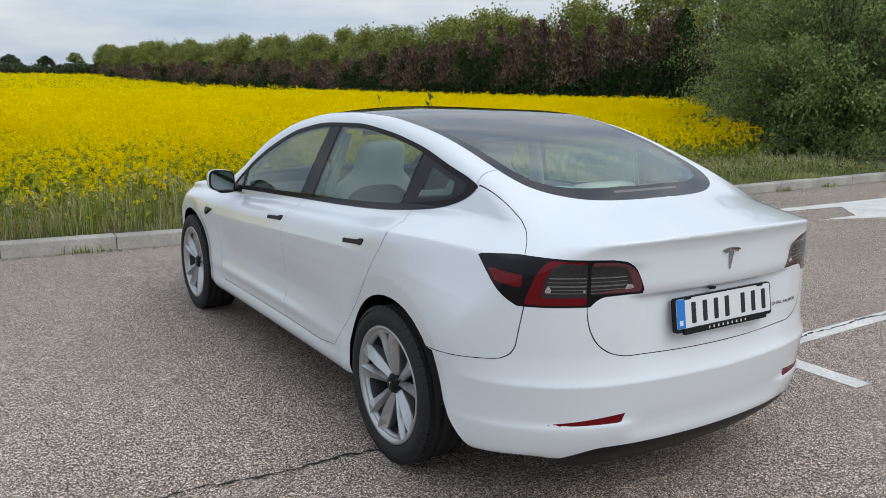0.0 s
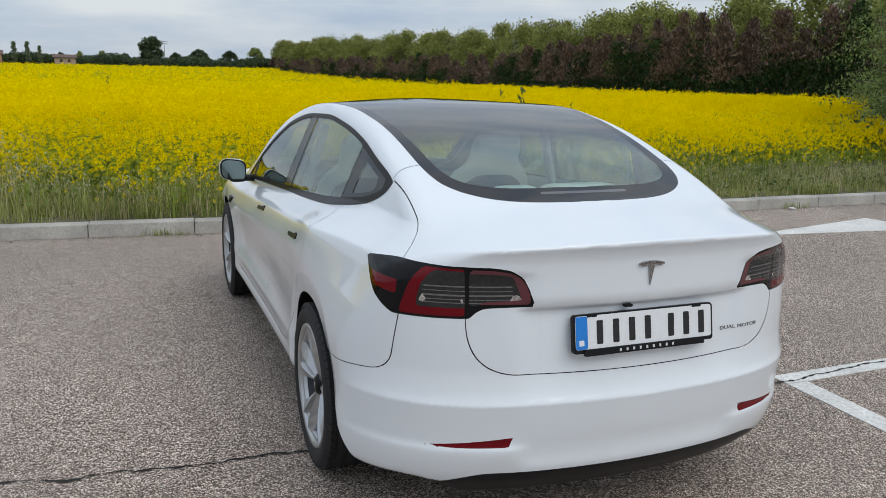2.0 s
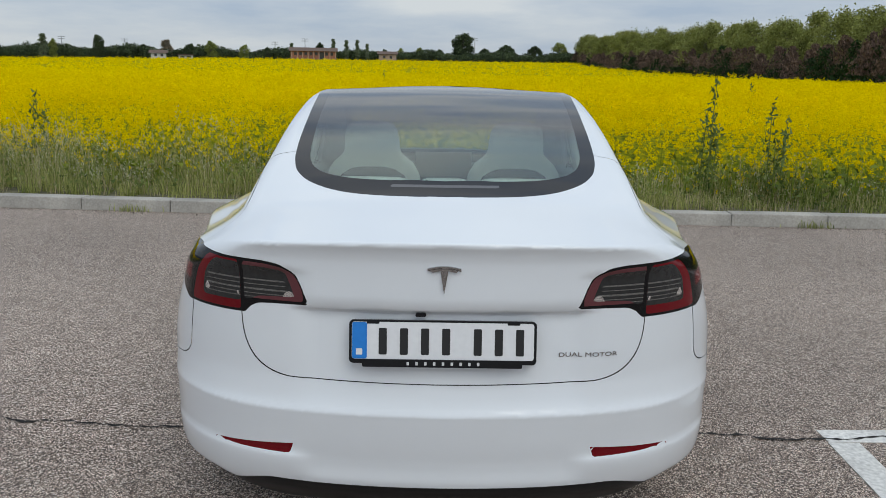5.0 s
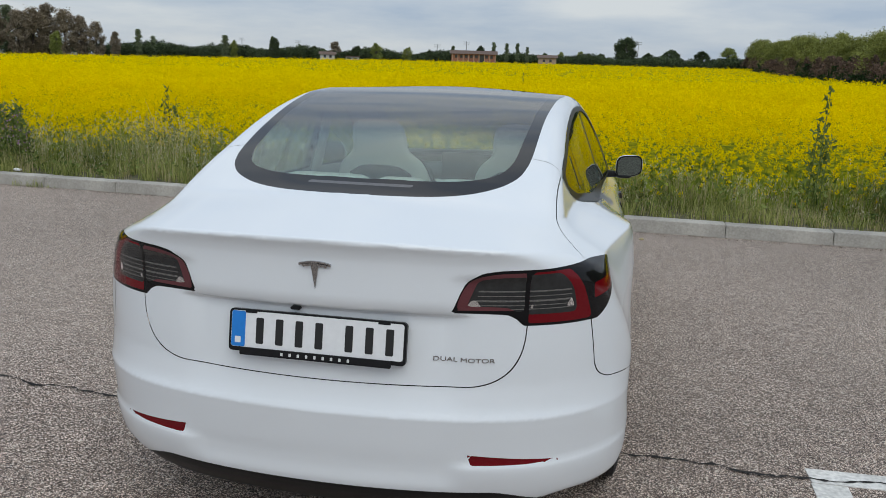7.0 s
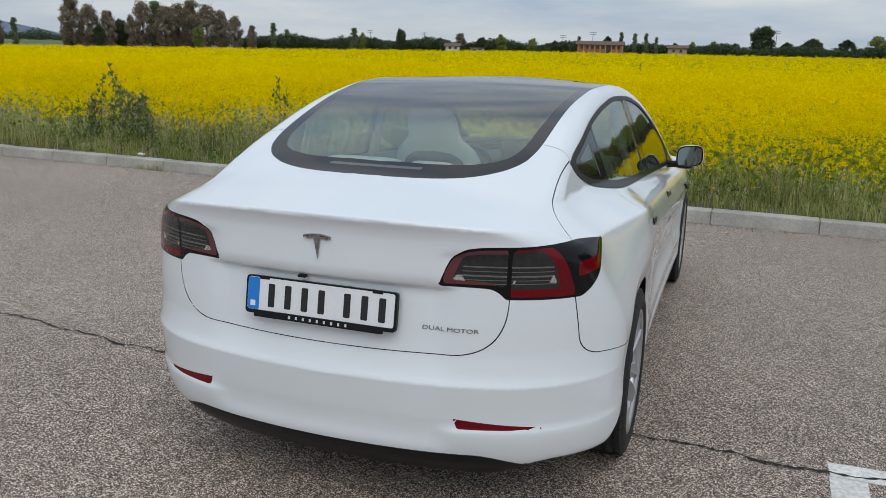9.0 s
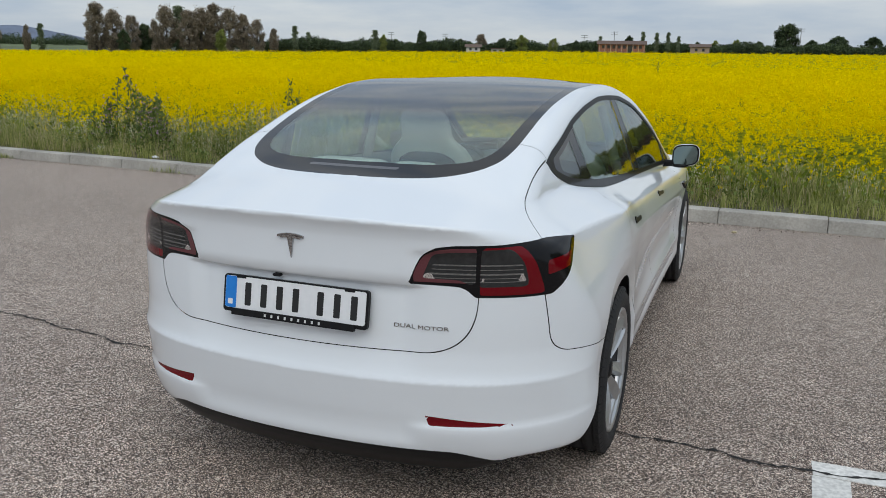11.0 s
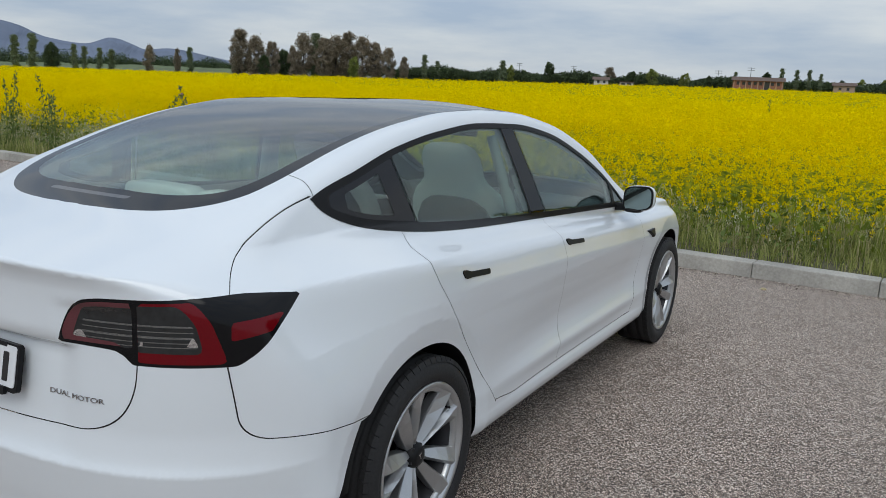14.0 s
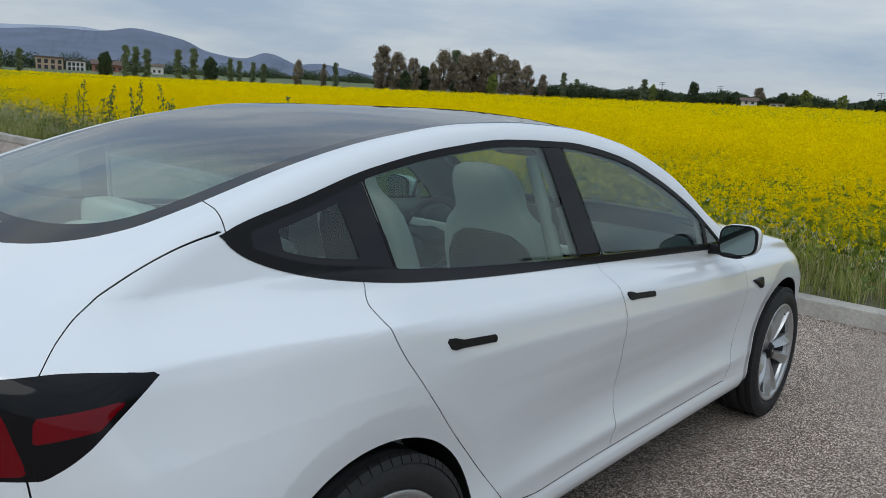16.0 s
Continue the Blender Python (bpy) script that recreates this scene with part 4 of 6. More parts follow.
fender_line = curve([(0.33, 2.16), (0.5, 2.23), (0.68, 2.268), (0.85, 2.272), (0.93, 2.235), (0.96, 2.2)])
trunk_side = curve([(-0.80, 0.815), (-0.725, 0.758), (-0.65, 0.69), (-0.6, 0.658), (-0.547, 0.642), (-0.4, 0.635), (-0.283, 0.638)])


def boot_edge(p):
    return smax(0.64 + 0.03 * X(p) ** 2 - Z(p), X(p) - 0.594 + 0.05 * (0.83 - Z(p)), 0.16)


def quarter_edge(p):
    return smax(-0.727 - 0.12 * (Z(p) - 0.68) - Y(p), 0.5985 - 0.117 * (Y(p) + 0.362) - Z(p), 0.06)


skin = Skin()
skin.name[(skin.centre()[:, 2] < 0.2) | ((gradient(skin.centre())[:, 2] < -0.8) & (skin.centre()[:, 2] < 0.32))] = "underside"

# wheel openings
behind_wheel = curve([(0.15, -0.68), (0.274, -0.578), (0.312, -0.545), (0.4, -0.473), (0.51, -0.412), (0.6, -0.365), (0.7, -0.3)])
skin.region(lambda p: np.where(X(p) > 0.4, np.hypot(Y(p) + 0.028, Z(p) - 0.335) - 0.388, 1.0), "opening")
skin.region(lambda p: np.where((X(p) > 0.4) & (Z(p) < 0.6), np.maximum(behind_wheel(Z(p)) - Y(p), Y(p) - 0.05), 1.0), "opening")
skin.region(lambda p: np.where((X(p) > 0.4) & (Z(p) < 0.34), np.maximum(-0.1 - Y(p), Y(p) - 0.338), 1.0), "opening")
skin.region(lambda p: np.where(X(p) > 0.4, np.hypot(Y(p) - 2.86, Z(p) - 0.335) - 0.39, 1.0), "opening")
skin.region(lambda p: np.where((X(p) > 0.4) & (Z(p) < 0.34), np.abs(Y(p) - 2.86) - 0.388, 1.0), "opening")
skin.drop(skin.name != "opening")

# side windows
ON_SIDE = (lambda p: (X(p) > 0.56) & (Y(p) > -0.3) & (Y(p) < 2.2))
skin.region(lambda p: np.where(ON_SIDE(p), np.maximum(window_foot(Y(p)) - Z(p), Z(p) - window_top(Y(p))), 1.0), "window_trim")


def pane(p, y0, lean0, y1, lean1, inset=0.02, foot=0.026):
    """Inside the window opening, between two leaning lines."""
    up = Z(p) - 1.06
    f = np.maximum(window_foot(Y(p)) + foot - Z(p), Z(p) - window_top(Y(p)) + inset)
    f = np.maximum(f, y0 + lean0 * up - Y(p))
    return np.where(ON_SIDE(p), np.maximum(f, Y(p) - y1 - lean1 * up), 1.0)


skin.region(lambda p: pane(p, -0.21, 0.0, 0.187, -0.24, 0.024, 0.03), "quarter_frame", ["window_trim"])
skin.region(lambda p: pane(p, -0.135, 0.0, 0.09, -0.24, 0.045, 0.046), "quarter_glass", ["quarter_frame"])
skin.region(lambda p: pane(p, 0.193, -0.24, 0.993, -0.22), "rear_door_glass", ["window_trim"])
skin.region(lambda p: pane(p, 0.999, -0.22, 1.125, -0.3), "b_pillar", ["window_trim"])
skin.region(lambda p: pane(p, 1.131, -0.3, 1.955, 0.0), "front_door_glass", ["window_trim"])
skin.region(lambda p: pane(p, 1.985, 0.0, 2.14, 0.0, 0.014, 0.02), "corner_glass", ["window_trim"])

# glass roof and rear window
ON_TOP = (lambda p: (Z(p) > 1.0) & (Y(p) < 2.66))
skin.region(lambda p: np.where(ON_TOP(p), X(p) - glass_edge(Y(p)), 1.0), "glass_edge", ["body"])
skin.region(lambda p: np.where(ON_TOP(p) & (Y(p) > -0.52) & (Y(p) < 0.03), np.maximum(X(p) - rear_pane(Y(p)), Y(p) - 0.01), 1.0), "rear_window", ["glass_edge"])
skin.region(lambda p: np.where(ON_TOP(p) & (Y(p) < -0.4), np.maximum(np.abs(Y(p) + 0.548 - 0.25 * X(p) ** 2) - 0.0085, X(p) - 0.178), 1.0), "brake_lamp", ["glass_edge"])
skin.region(lambda p: np.where(ON_TOP(p), np.maximum(np.maximum(0.01 - Y(p), Y(p) - 0.88), X(p) - glass_edge(Y(p)) + 0.045), 1.0), "rear_window", ["glass_edge"])
skin.region(lambda p: np.where(ON_TOP(p), np.maximum(np.maximum(0.9 - Y(p), Y(p) - 1.7), X(p) - glass_edge(Y(p)) + 0.035), 1.0), "roof_front", ["glass_edge"])
skin.region(lambda p: np.where(ON_TOP(p), np.maximum(1.76 - Y(p), X(p) - glass_edge(Y(p)) + 0.04), 1.0), "windscreen", ["glass_edge"])

# tail lamps
AT_LAMP = (lambda p: (Y(p) < -0.4) & (X(p) > 0.3) & (lamp_u(p) > 0.37) & (lamp_u(p) < 1.22))


def lamp(p, inset=0.0, u0=0.0, u1=2.0):
    f = np.maximum(lamp_foot(lamp_u(p)) + inset - Z(p), Z(p) - lamp_top(lamp_u(p)) + inset)
    f = np.maximum(np.maximum(f, u0 - lamp_u(p)), lamp_u(p) - u1)
    return np.where(AT_LAMP(p), f, 1.0)


skin.region(lamp, "lamp_bezel", ["body"])
skin.region(lambda p: np.maximum(lamp(p, 0.009, 0.40, 0.637), 0.874 - Z(p)), "inner_guide", ["lamp_bezel"])
skin.region(lambda p: smax(np.maximum(lamp(p, 0.021, 0.0, 0.64), 0.871 - Z(p)), 0.43 + 0.5 * (Z(p) - 0.88) - lamp_u(p), 0.012), "inner_lens", ["inner_guide", "lamp_bezel"])
skin.region(lambda p: smax(lamp(p, 0.008, 0.658), lamp_u(p) - 0.955 + 0.55 * (Z(p) - 0.84) + 2.2 * np.maximum(Z(p) - 0.93, 0) ** 1.5, 0.02), "outer_guide", ["lamp_bezel"])
skin.region(lambda p: smax(np.maximum(lamp(p, 0.0145, 0.658), 0.862 - Z(p)), lamp_u(p) - 0.872 + 0.35 * (Z(p) - 0.87) + 3.0 * np.maximum(Z(p) - 0.925, 0) ** 1.5, 0.025), "outer_lens", ["outer_guide"])
skin.region(lambda p: np.maximum(lamp(p, 0.016, 0.965, 1.2), np.maximum(0.893 + 0.1 * (lamp_u(p) - 0.965) - Z(p), Z(p) - 0.938 - 0.05 * (lamp_u(p) - 0.965))), "side_marker", ["lamp_bezel"])
for low, high in ((0.877, 0.8795), (0.888, 0.8905), (0.8995, 0.905), (0.915, 0.9175), (0.928, 0.9325)):
    for level in (low, high):
        skin.cut(lambda p: np.where(AT_LAMP(p), Z(p) - level, 1.0))
    c = skin.centre()
    hit = AT_LAMP(c) & (Z(c) > low) & (Z(c) < high) & (lamp_u(c) > 0.455 + 0.4 * (Z(c) - 0.88)) & (lamp_u(c) < 0.85 - 0.3 * (Z(c) - 0.88)) & np.isin(skin.name, ("inner_lens", "outer_lens"))
    skin.name[hit] = "lens_bar"
for at_u, wide in ((0.458, 0.026), (0.67, 0.008), (0.838, 0.018)):
    skin.region(lambda p: np.where(AT_LAMP(p), np.maximum(np.abs(lamp_u(p) - at_u) - wide + 0.8 * (Z(p) - 0.884), np.abs(Z(p) - 0.892) - 0.012), 1.0), "lens_spot", ["inner_lens", "outer_lens", "lens_bar"])

# reflectors, lower valance
skin.region(lambda p: np.where((Y(p) < -0.6) & (X(p) > 0.43) & (X(p) < 0.705), np.maximum(np.maximum(0.404 + 0.0 * X(p) - Z(p), Z(p) - 0.438 + 0.105 * (X(p) - 0.44)), 0.445 + 0.35 * (0.43 - Z(p)) - X(p)), 1.0), "reflector", ["body"])
skin.region(lambda p: np.where(Y(p) < -0.45, Z(p) - 0.308 + 0.06 * step(0.5, 0.74, X(p)), 1.0), "valance", ["body", "underside"])

# gaps between the panels
FLANK = (lambda p: (X(p) > 0.6) & (Z(p) > 0.2))
skin.groove(lambda p: Y(p) - rear_door_line(Z(p)), lambda p: FLANK(p) & (Y(p) > -0.1) & (Y(p) < 0.56) & (Z(p) > 0.365) & (Z(p) < 1.07))
skin.groove(lambda p: Y(p) - front_door_line(Z(p)), lambda p: FLANK(p) & (Y(p) > 0.9) & (Y(p) < 1.3) & (Z(p) > 0.353) & (Z(p) < 0.995), 0.0014)
skin.groove(lambda p: Y(p) - fender_line(Z(p)), lambda p: FLANK(p) & (Y(p) > 2.0) & (Y(p) < 2.4) & (Z(p) > 0.353) & (Z(p) < 0.935), 0.0014)
skin.groove(lambda p: Z(p) - 0.352 - 0.02 * step(0.7, 0.5, Y(p)), lambda p: FLANK(p) & (Y(p) > 0.505) & (Y(p) < 2.17), 0.0015)
skin.groove(lambda p: X(p) - trunk_side(Y(p)), lambda p: (Z(p) > 0.95) & (Y(p) < -0.283) & (Y(p) > -0.78))
skin.groove(lambda p: Y(p) + 0.262 - 0.15 * (0.6 - X(p)), lambda p: (Z(p) > 1.188) & (X(p) > 0.51) & (X(p) < 0.66) & (Y(p) > -0.32) & (Y(p) < -0.2), 0.0014)
skin.groove(boot_edge, lambda p: (Y(p) < -0.7) & (X(p) < 0.65) & (Z(p) < 0.835) & (Z(p) > 0.6))
skin.groove(quarter_edge, lambda p: (X(p) > 0.7) & (Y(p) < -0.29) & (Z(p) < 0.84) & (Z(p) > 0.56), 0.0014)
c = skin.centre()
LEFT = c[:, 0] < 0

# name the painted panels by where they lie
paint = skin.name == "body"
ycut, ax, yy, zz = rear_door_line(c[:, 2]), np.abs(c[:, 0]), c[:, 1], c[:, 2]
below = zz > 0.352 + 0.02 * step(0.7, 0.5, yy)
under_glass = zz < window_foot(yy) + 0.01
in_doors = paint & (ax > 0.6) & below & under_glass & (yy > -0.05)
rear_door = in_doors & (yy > ycut) & (yy < front_door_line(zz))
front_door = in_doors & (yy > front_door_line(zz)) & (yy < fender_line(zz))
skin.name[rear_door], skin.name[front_door] = "rear_door", "front_door"
trunk = paint & (((yy < -0.283) & (ax < trunk_side(yy)) & (zz > 0.99)) | ((yy < -0.5) & (boot_edge(c) < 0) & (zz > 0.63) & (zz <= 1.0)) | ((yy < -0.5) & (ax < 0.77) & (zz > 0.985)))
skin.name[trunk & (skin.name == "body")] = "boot_lid"
bumper = (skin.name == "body") & (yy < -0.29) & (zz < 0.99) & (quarter_edge(c) > 0)
skin.name[bumper] = "rear_bumper"
front = (skin.name == "body") & (yy > 3.05) & (zz < 0.62)
skin.name[front] = "front_bumper"
bonnet = (skin.name == "body") & (yy > 2.5) & (ax < 0.66) & (zz > 0.6)
skin.name[bonnet] = "bonnet"

car = thing("car", "pearl-white four-door electric sedan parked on the asphalt", "car")
SINGLE = {"boot_lid": ("boot_lid", PAINT, ""), "rear_bumper": ("rear_bumper", PAINT, ""), "front_bumper": ("front_bumper", PAINT, ""), "bonnet": ("bonnet", PAINT, ""),
          "body": ("body", PAINT, ""), "underside": ("underside", BLACK_TRIM, "black underside"), "gap": ("panel_gap_shade", GAP, "near-black strip painting the shade in the gaps between panels"),
          "glass_edge": ("glass_surround", FRIT, "black ceramic edge of the glass"), "brake_lamp": ("high_brake_lamp", SMOKE_GREY, "grey high brake lamp behind the rear glass"), "valance": ("rear_valance", BLACK_TRIM, "black plastic rear valance")}
GLASS = {"rear_window": REAR_GLASS, "roof_front": ROOF_GLASS, "windscreen": SCREEN}
PAIRS = {"rear_door": ("rear_door", PAINT, ""), "front_door": ("front_door", PAINT, ""), "window_trim": ("window_trim", BLACK_TRIM, "satin black window surround"),
         "b_pillar": ("door_pillar", GLOSS_BLACK, "gloss black pillar"), "quarter_frame": ("quarter_window_frame", FRIT, ""),
         "lamp_bezel": ("tail_lamp", GLOSS_BLACK, "black-edged tail lamp"), "reflector": ("reflector", RED_LENS, "red reflector in the bumper")}
PANES = {"quarter_glass": "quarter_window", "rear_door_glass": "rear_door_window", "front_door_glass": "front_door_window", "corner_glass": "corner_window"}
LAMP_BITS = {"inner_guide": ("light_guide", PINK_LENS), "outer_guide": ("light_guide", RED_LENS), "inner_lens": ("clear_lens", SMOKE_LENS), "outer_lens": ("clear_lens", SMOKE_LENS),
             "side_marker": ("side_marker", RED_LENS), "lens_bar": ("reflector_bar", DIM_CHROME), "lens_spot": ("bulb_reflector", CHROME)}
for key, (name, mat, label) in SINGLE.items():
    part(name, skin.mesh(name, skin.name == key, mat, inward=0.004 if key == "gap" else 0.0), None, car, label)
for key, mat in GLASS.items():
    pane_ob = part(key if key in ("rear_window", "windscreen") else "roof_glass", skin.mesh(key, skin.name == key, mat, thick=0.004), None, car)
    pane_ob.visible_shadow = False
for hand in (LEFT, ~LEFT):
    made = {}
    for key, (name, mat, label) in PAIRS.items():
        if (hand & (skin.name == key)).any():
            made[key] = part(name, skin.mesh(name, hand & (skin.name == key), mat, inward=-0.002 if key in ("window_trim",) else 0.0), None, car, label)
    for key, name in PANES.items():
        pane_ob = part(name, skin.mesh(name, hand & (skin.name == key), QUARTER if key == "quarter_glass" else WINDOW, inward=0.002, thick=0.003), None, car)
        pane_ob.visible_shadow = False
    for key, (name, mat) in LAMP_BITS.items():
        bit = part(name, skin.mesh(name, hand & (skin.name == key), mat), None, made["lamp_bezel"])
        if key in ("lens_spot", "lens_bar"):
            bit["kind"] = "stuff"

# the inside of the shell: doors' and roof's lining
lined = np.isin(skin.name, ("body", "rear_door", "front_door", "boot_lid", "window_trim", "b_pillar", "gap")) & (yy > -0.55) & (yy < 2.5) & (zz > 0.5) & (np.hypot(yy + 0.028, zz - 0.335) > 0.5) & (np.hypot(yy - 2.86, zz - 0.335) > 0.5)
part("cabin_lining", skin.mesh("cabin_lining", lined, CABIN_LINER, inward=0.03, flip=True), None, car, "pale grey cabin lining")

# ---------------------------------------------------------------- wheels
def wheel_parts():
    """One wheel with its outer side towards +x, its centre at the origin."""
    w = thing("wheel", "silver ten-spoke alloy wheel with a black road tyre", "wheel")
    half, r = 0.118, 0.334
    prof = [(0.243, -half + 0.02), (0.262, -half + 0.004), (0.285, -half - 0.002), (0.31, -half + 0.004), (0.325, -half + 0.018)]
    for x0 in (-0.075, -0.03, 0.03, 0.075):
        prof += [(r, x0 - 0.008), (r - 0.008, x0 - 0.005), (r - 0.008, x0 + 0.005), (r, x0 + 0.008)]
    prof += [(0.325, half - 0.018), (0.31, half - 0.004), (0.285, half + 0.002), (0.262, half - 0.004), (0.243, half - 0.02)]
    tyre = part("tyre", lathe_mesh("tyre", prof, RUBBER, 96), None, w, "black rubber tyre")
    # tread blocks across both shoulders
    v, f = [], []
    for i in range(60):
        a0, a1 = 2 * math.pi * i / 60, 2 * math.pi * (i + 0.9) / 60
        for s in (-1, 1):
            skew = 0.03 * s
            q = []
            for rr in (0.318, 0.3352):
                for x, sh in ((s * 0.084, 0), (s * 0.112 if rr < 0.32 else s * 0.102, skew)):
                    for a in (a0, a1):
                        q.append((x, rr * math.cos(a + sh), rr * math.sin(a + sh)))
            k = len(v)
            v += q
            f += [(k, k + 1, k + 3, k + 2), (k + 4, k + 6, k + 7, k + 5), (k, k + 4, k + 5, k + 1), (k + 2, k + 3, k + 7, k + 6), (k, k + 2, k + 6, k + 4), (k + 1, k + 5, k + 7, k + 3)]
    tagged(part("tread", mesh_from("tread", v, f, RUBBER), None, tyre), kind="stuff")
    # the barrel's shade is painted: dark metal in place of the silver alloy
    part("rim_barrel", lathe_mesh("rim_barrel", [(0.2, -0.1), (0.207, 0.04), (0.215, 0.07), (0.222, 0.086)], DARK_METAL, 72), None, w, "inside of the rim, painted dark for its shade")
    rim = [(0.214, 0.08), (0.216, 0.092), (0.22, 0.097), (0.228, 0.098), (0.237, 0.097), (0.247, 0.1), (0.252, 0.106), (0.25, 0.112), (0.243, 0.112), (0.233, 0.106), (0.224, 0.085), (0.218, 0.08), (0.214, 0.08)]
    part("rim", lathe_mesh("rim", rim, ALLOY, 72), None, w, "silver alloy rim")
    part("brake_disc", lathe_mesh("brake_disc", [(0.05, -0.005), (0.165, -0.005), (0.168, -0.012), (0.165, -0.022), (0.05, -0.022)], DARK_METAL, 48), None, w, "dark brake disc")
    # added dark disc that stands for the shade seen between the spokes
    part("spoke_gap_shade_disc", lathe_mesh("spoke_gap_shade_disc", [(0.0, -0.06), (0.214, -0.06)], CABIN_DARK, 32), None, w)
    part("caliper", box_bm(-0.05, 0.012, -0.17, -0.1, -0.07, 0.07, 0.01), DARK_METAL, w)
    # a spoke: narrow at the hub, broad at the rim, with a sharp ridge off its middle
    for flip in (1, -1):
        v = []
        for r0, wd, ridge, x_out, x_edge in ((0.036, 0.014, 0.0, 0.074, 0.056), (0.08, 0.0185, 0.4, 0.086, 0.06), (0.13, 0.0235, 0.5, 0.098, 0.066), (0.185, 0.0285, 0.55, 0.106, 0.078), (0.235, 0.0345, 0.5, 0.108, 0.094)):
            off = flip * 0.006 * (r0 / 0.228) ** 1.5
            for t, x in ((-1, x_edge), (-0.95, x_edge + 0.006), (ridge * flip, x_out), (0.95, x_edge + 0.006), (1, x_edge), (0.8, x_edge - 0.035), (-0.8, x_edge - 0.035)):
                v.append((x, off + t * wd, r0))
        f = [(i * 7 + j, i * 7 + (j + 1) % 7, (i + 1) * 7 + (j + 1) % 7, (i + 1) * 7 + j) for i in range(4) for j in range(7)]
        me = mesh_from("spoke", v, f, ALLOY)
        for k in range(5):
            part("spoke", me, None, w, m=Matrix.Rotation(radians(72 * k + flip * 15.5), 4, "X"))
    hub = part("hub_cap", lathe_mesh("hub_cap", [(0.0, 0.092), (0.02, 0.092), (0.031, 0.09), (0.036, 0.084), (0.041, 0.078), (0.046, 0.055), (0.044, 0.02)], BLACK_TRIM, 40), None, w, "black hub cap")
    part("emblem", prism_bm([(-0.011, 0.011), (0.011, 0.011), (0.003, 0.005), (0.0, -0.014), (-0.003, 0.005)], 0.002), CHROME, hub, "small silver emblem", Matrix.Translation((0.0935, 0, 0)) @ Matrix.Rotation(radians(90), 4, "Z"))
    bolt = lathe_mesh("wheel_bolt", [(0.0, 0.082), (0.006, 0.082), (0.007, 0.07)], DARK_METAL, 8, False)
    for k in range(5):
        part("wheel_bolt", bolt, None, hub, m=Matrix.Rotation(radians(72 * k + 36), 4, "X") @ Matrix.Translation((0.0, 0.037, 0)))
    part("valve", lathe_mesh("valve", [(0.0, 0.1), (0.004, 0.1), (0.004, 0.08)], BLACK_TRIM, 8), None, w, m=Matrix.Translation((0, 0.2, 0.05)))
    return w


wheel = wheel_parts()
TRACK = 0.79
spots = [(TRACK, 0.0, 0, 20), (TRACK, 2.875, 0, 47), (-TRACK, 0.0, 180, 5), (-TRACK, 2.875, 180, 61)]
for i, (x, y, turn, roll) in enumerate(spots):
    m = Matrix.Translation((x, y, 0.3345)) @ Matrix.Rotation(radians(turn), 4, "Z") @ Matrix.Rotation(radians(roll), 4, "X")
    if i:
        w = copy_thing(wheel, m)
    else:
        w = wheel
        w.matrix_basis = m
    w.parent = car
    for key in ("category",):
        if key in w:
            del w[key]

# wheel housings
for x in (-1, 1):
    for y0, r in ((-0.028, 0.405), (2.86, 0.405)):
        v = []
        for a in np.linspace(-8, 188, 25):
            py, pz = math.cos(radians(a)), math.sin(radians(a))
            edge = float(side_x(np.array([y0 + 0.392 * py]), np.array([0.335 + 0.392 * pz]))[0]) - (0.004 if pz > 0.1 else 0.09)
            for xx, rr in ((0.5, r), (0.62, r), (edge - 0.03, r), (edge, r - 0.015)):
                v.append((x * xx, y0 + rr * py, 0.335 + rr * pz))
        f = [(i * 4 + j, i * 4 + j + 1, i * 4 + j + 5, i * 4 + j + 4) for i in range(24) for j in range(3)]
        k = len(v)
        v.append((x * 0.5, y0, 0.335))
        f2 = [(i * 4, i * 4 + 4, k, k) for i in range(24)]
        bm = bmesh.new()
        vs = [bm.verts.new(p) for p in v]
        for q in f:
            bm.faces.new([vs[i] for i in q])
        for a, b, cc, _ in f2:
            bm.faces.new((vs[a], vs[b], vs[cc]))
        part("wheel_housing", bm, GAP, car, "black plastic wheel housing", smooth=True)

# ---------------------------------------------------------------- fittings on the body
def surface_point(y, z, hand=1):
    x = float(side_x(np.array([y]), np.array([z]))[0])
    g = gradient(np.array([[x, y, z]]))[0]
    g /= np.linalg.norm(g)
    return Vector((hand * x, y, z)), Vector((hand * g[0], g[1], g[2]))


def side_frame(y, z, hand, slope=0.0):
    """Axes on the car's side: u forwards, v up, n outwards."""
    p, n = surface_point(y, z, hand)
    u = Vector((0, 1, slope))
    u = (u - n * u.dot(n)).normalized()
    v = n.cross(u) * (1 if hand < 0 else -1)
    if v.z < 0:
        v = -v
    return p, u, v, n


def plate_on(outline, depth, p, u, v, n, sink=0.003, bevel=0.0015):
    bm = bmesh.new()
    lo = [bm.verts.new(p + u * a + v * b - n * sink) for a, b in outline]
    hi = [bm.verts.new(p + u * a + v * b + n * depth) for a, b in outline]
    bm.faces.new(hi), bm.faces.new(lo[::-1])
    for i in range(len(lo)):
        j = (i + 1) % len(lo)
        bm.faces.new((lo[i], lo[j], hi[j], hi[i]))
    bmesh.ops.recalc_face_normals(bm, faces=bm.faces[:])
    if bevel:
        bmesh.ops.bevel(bm, geom=[e for e in bm.edges if all(w in hi for w in e.verts)], offset=bevel, segments=2, affect="EDGES", profile=0.5)
    return bm


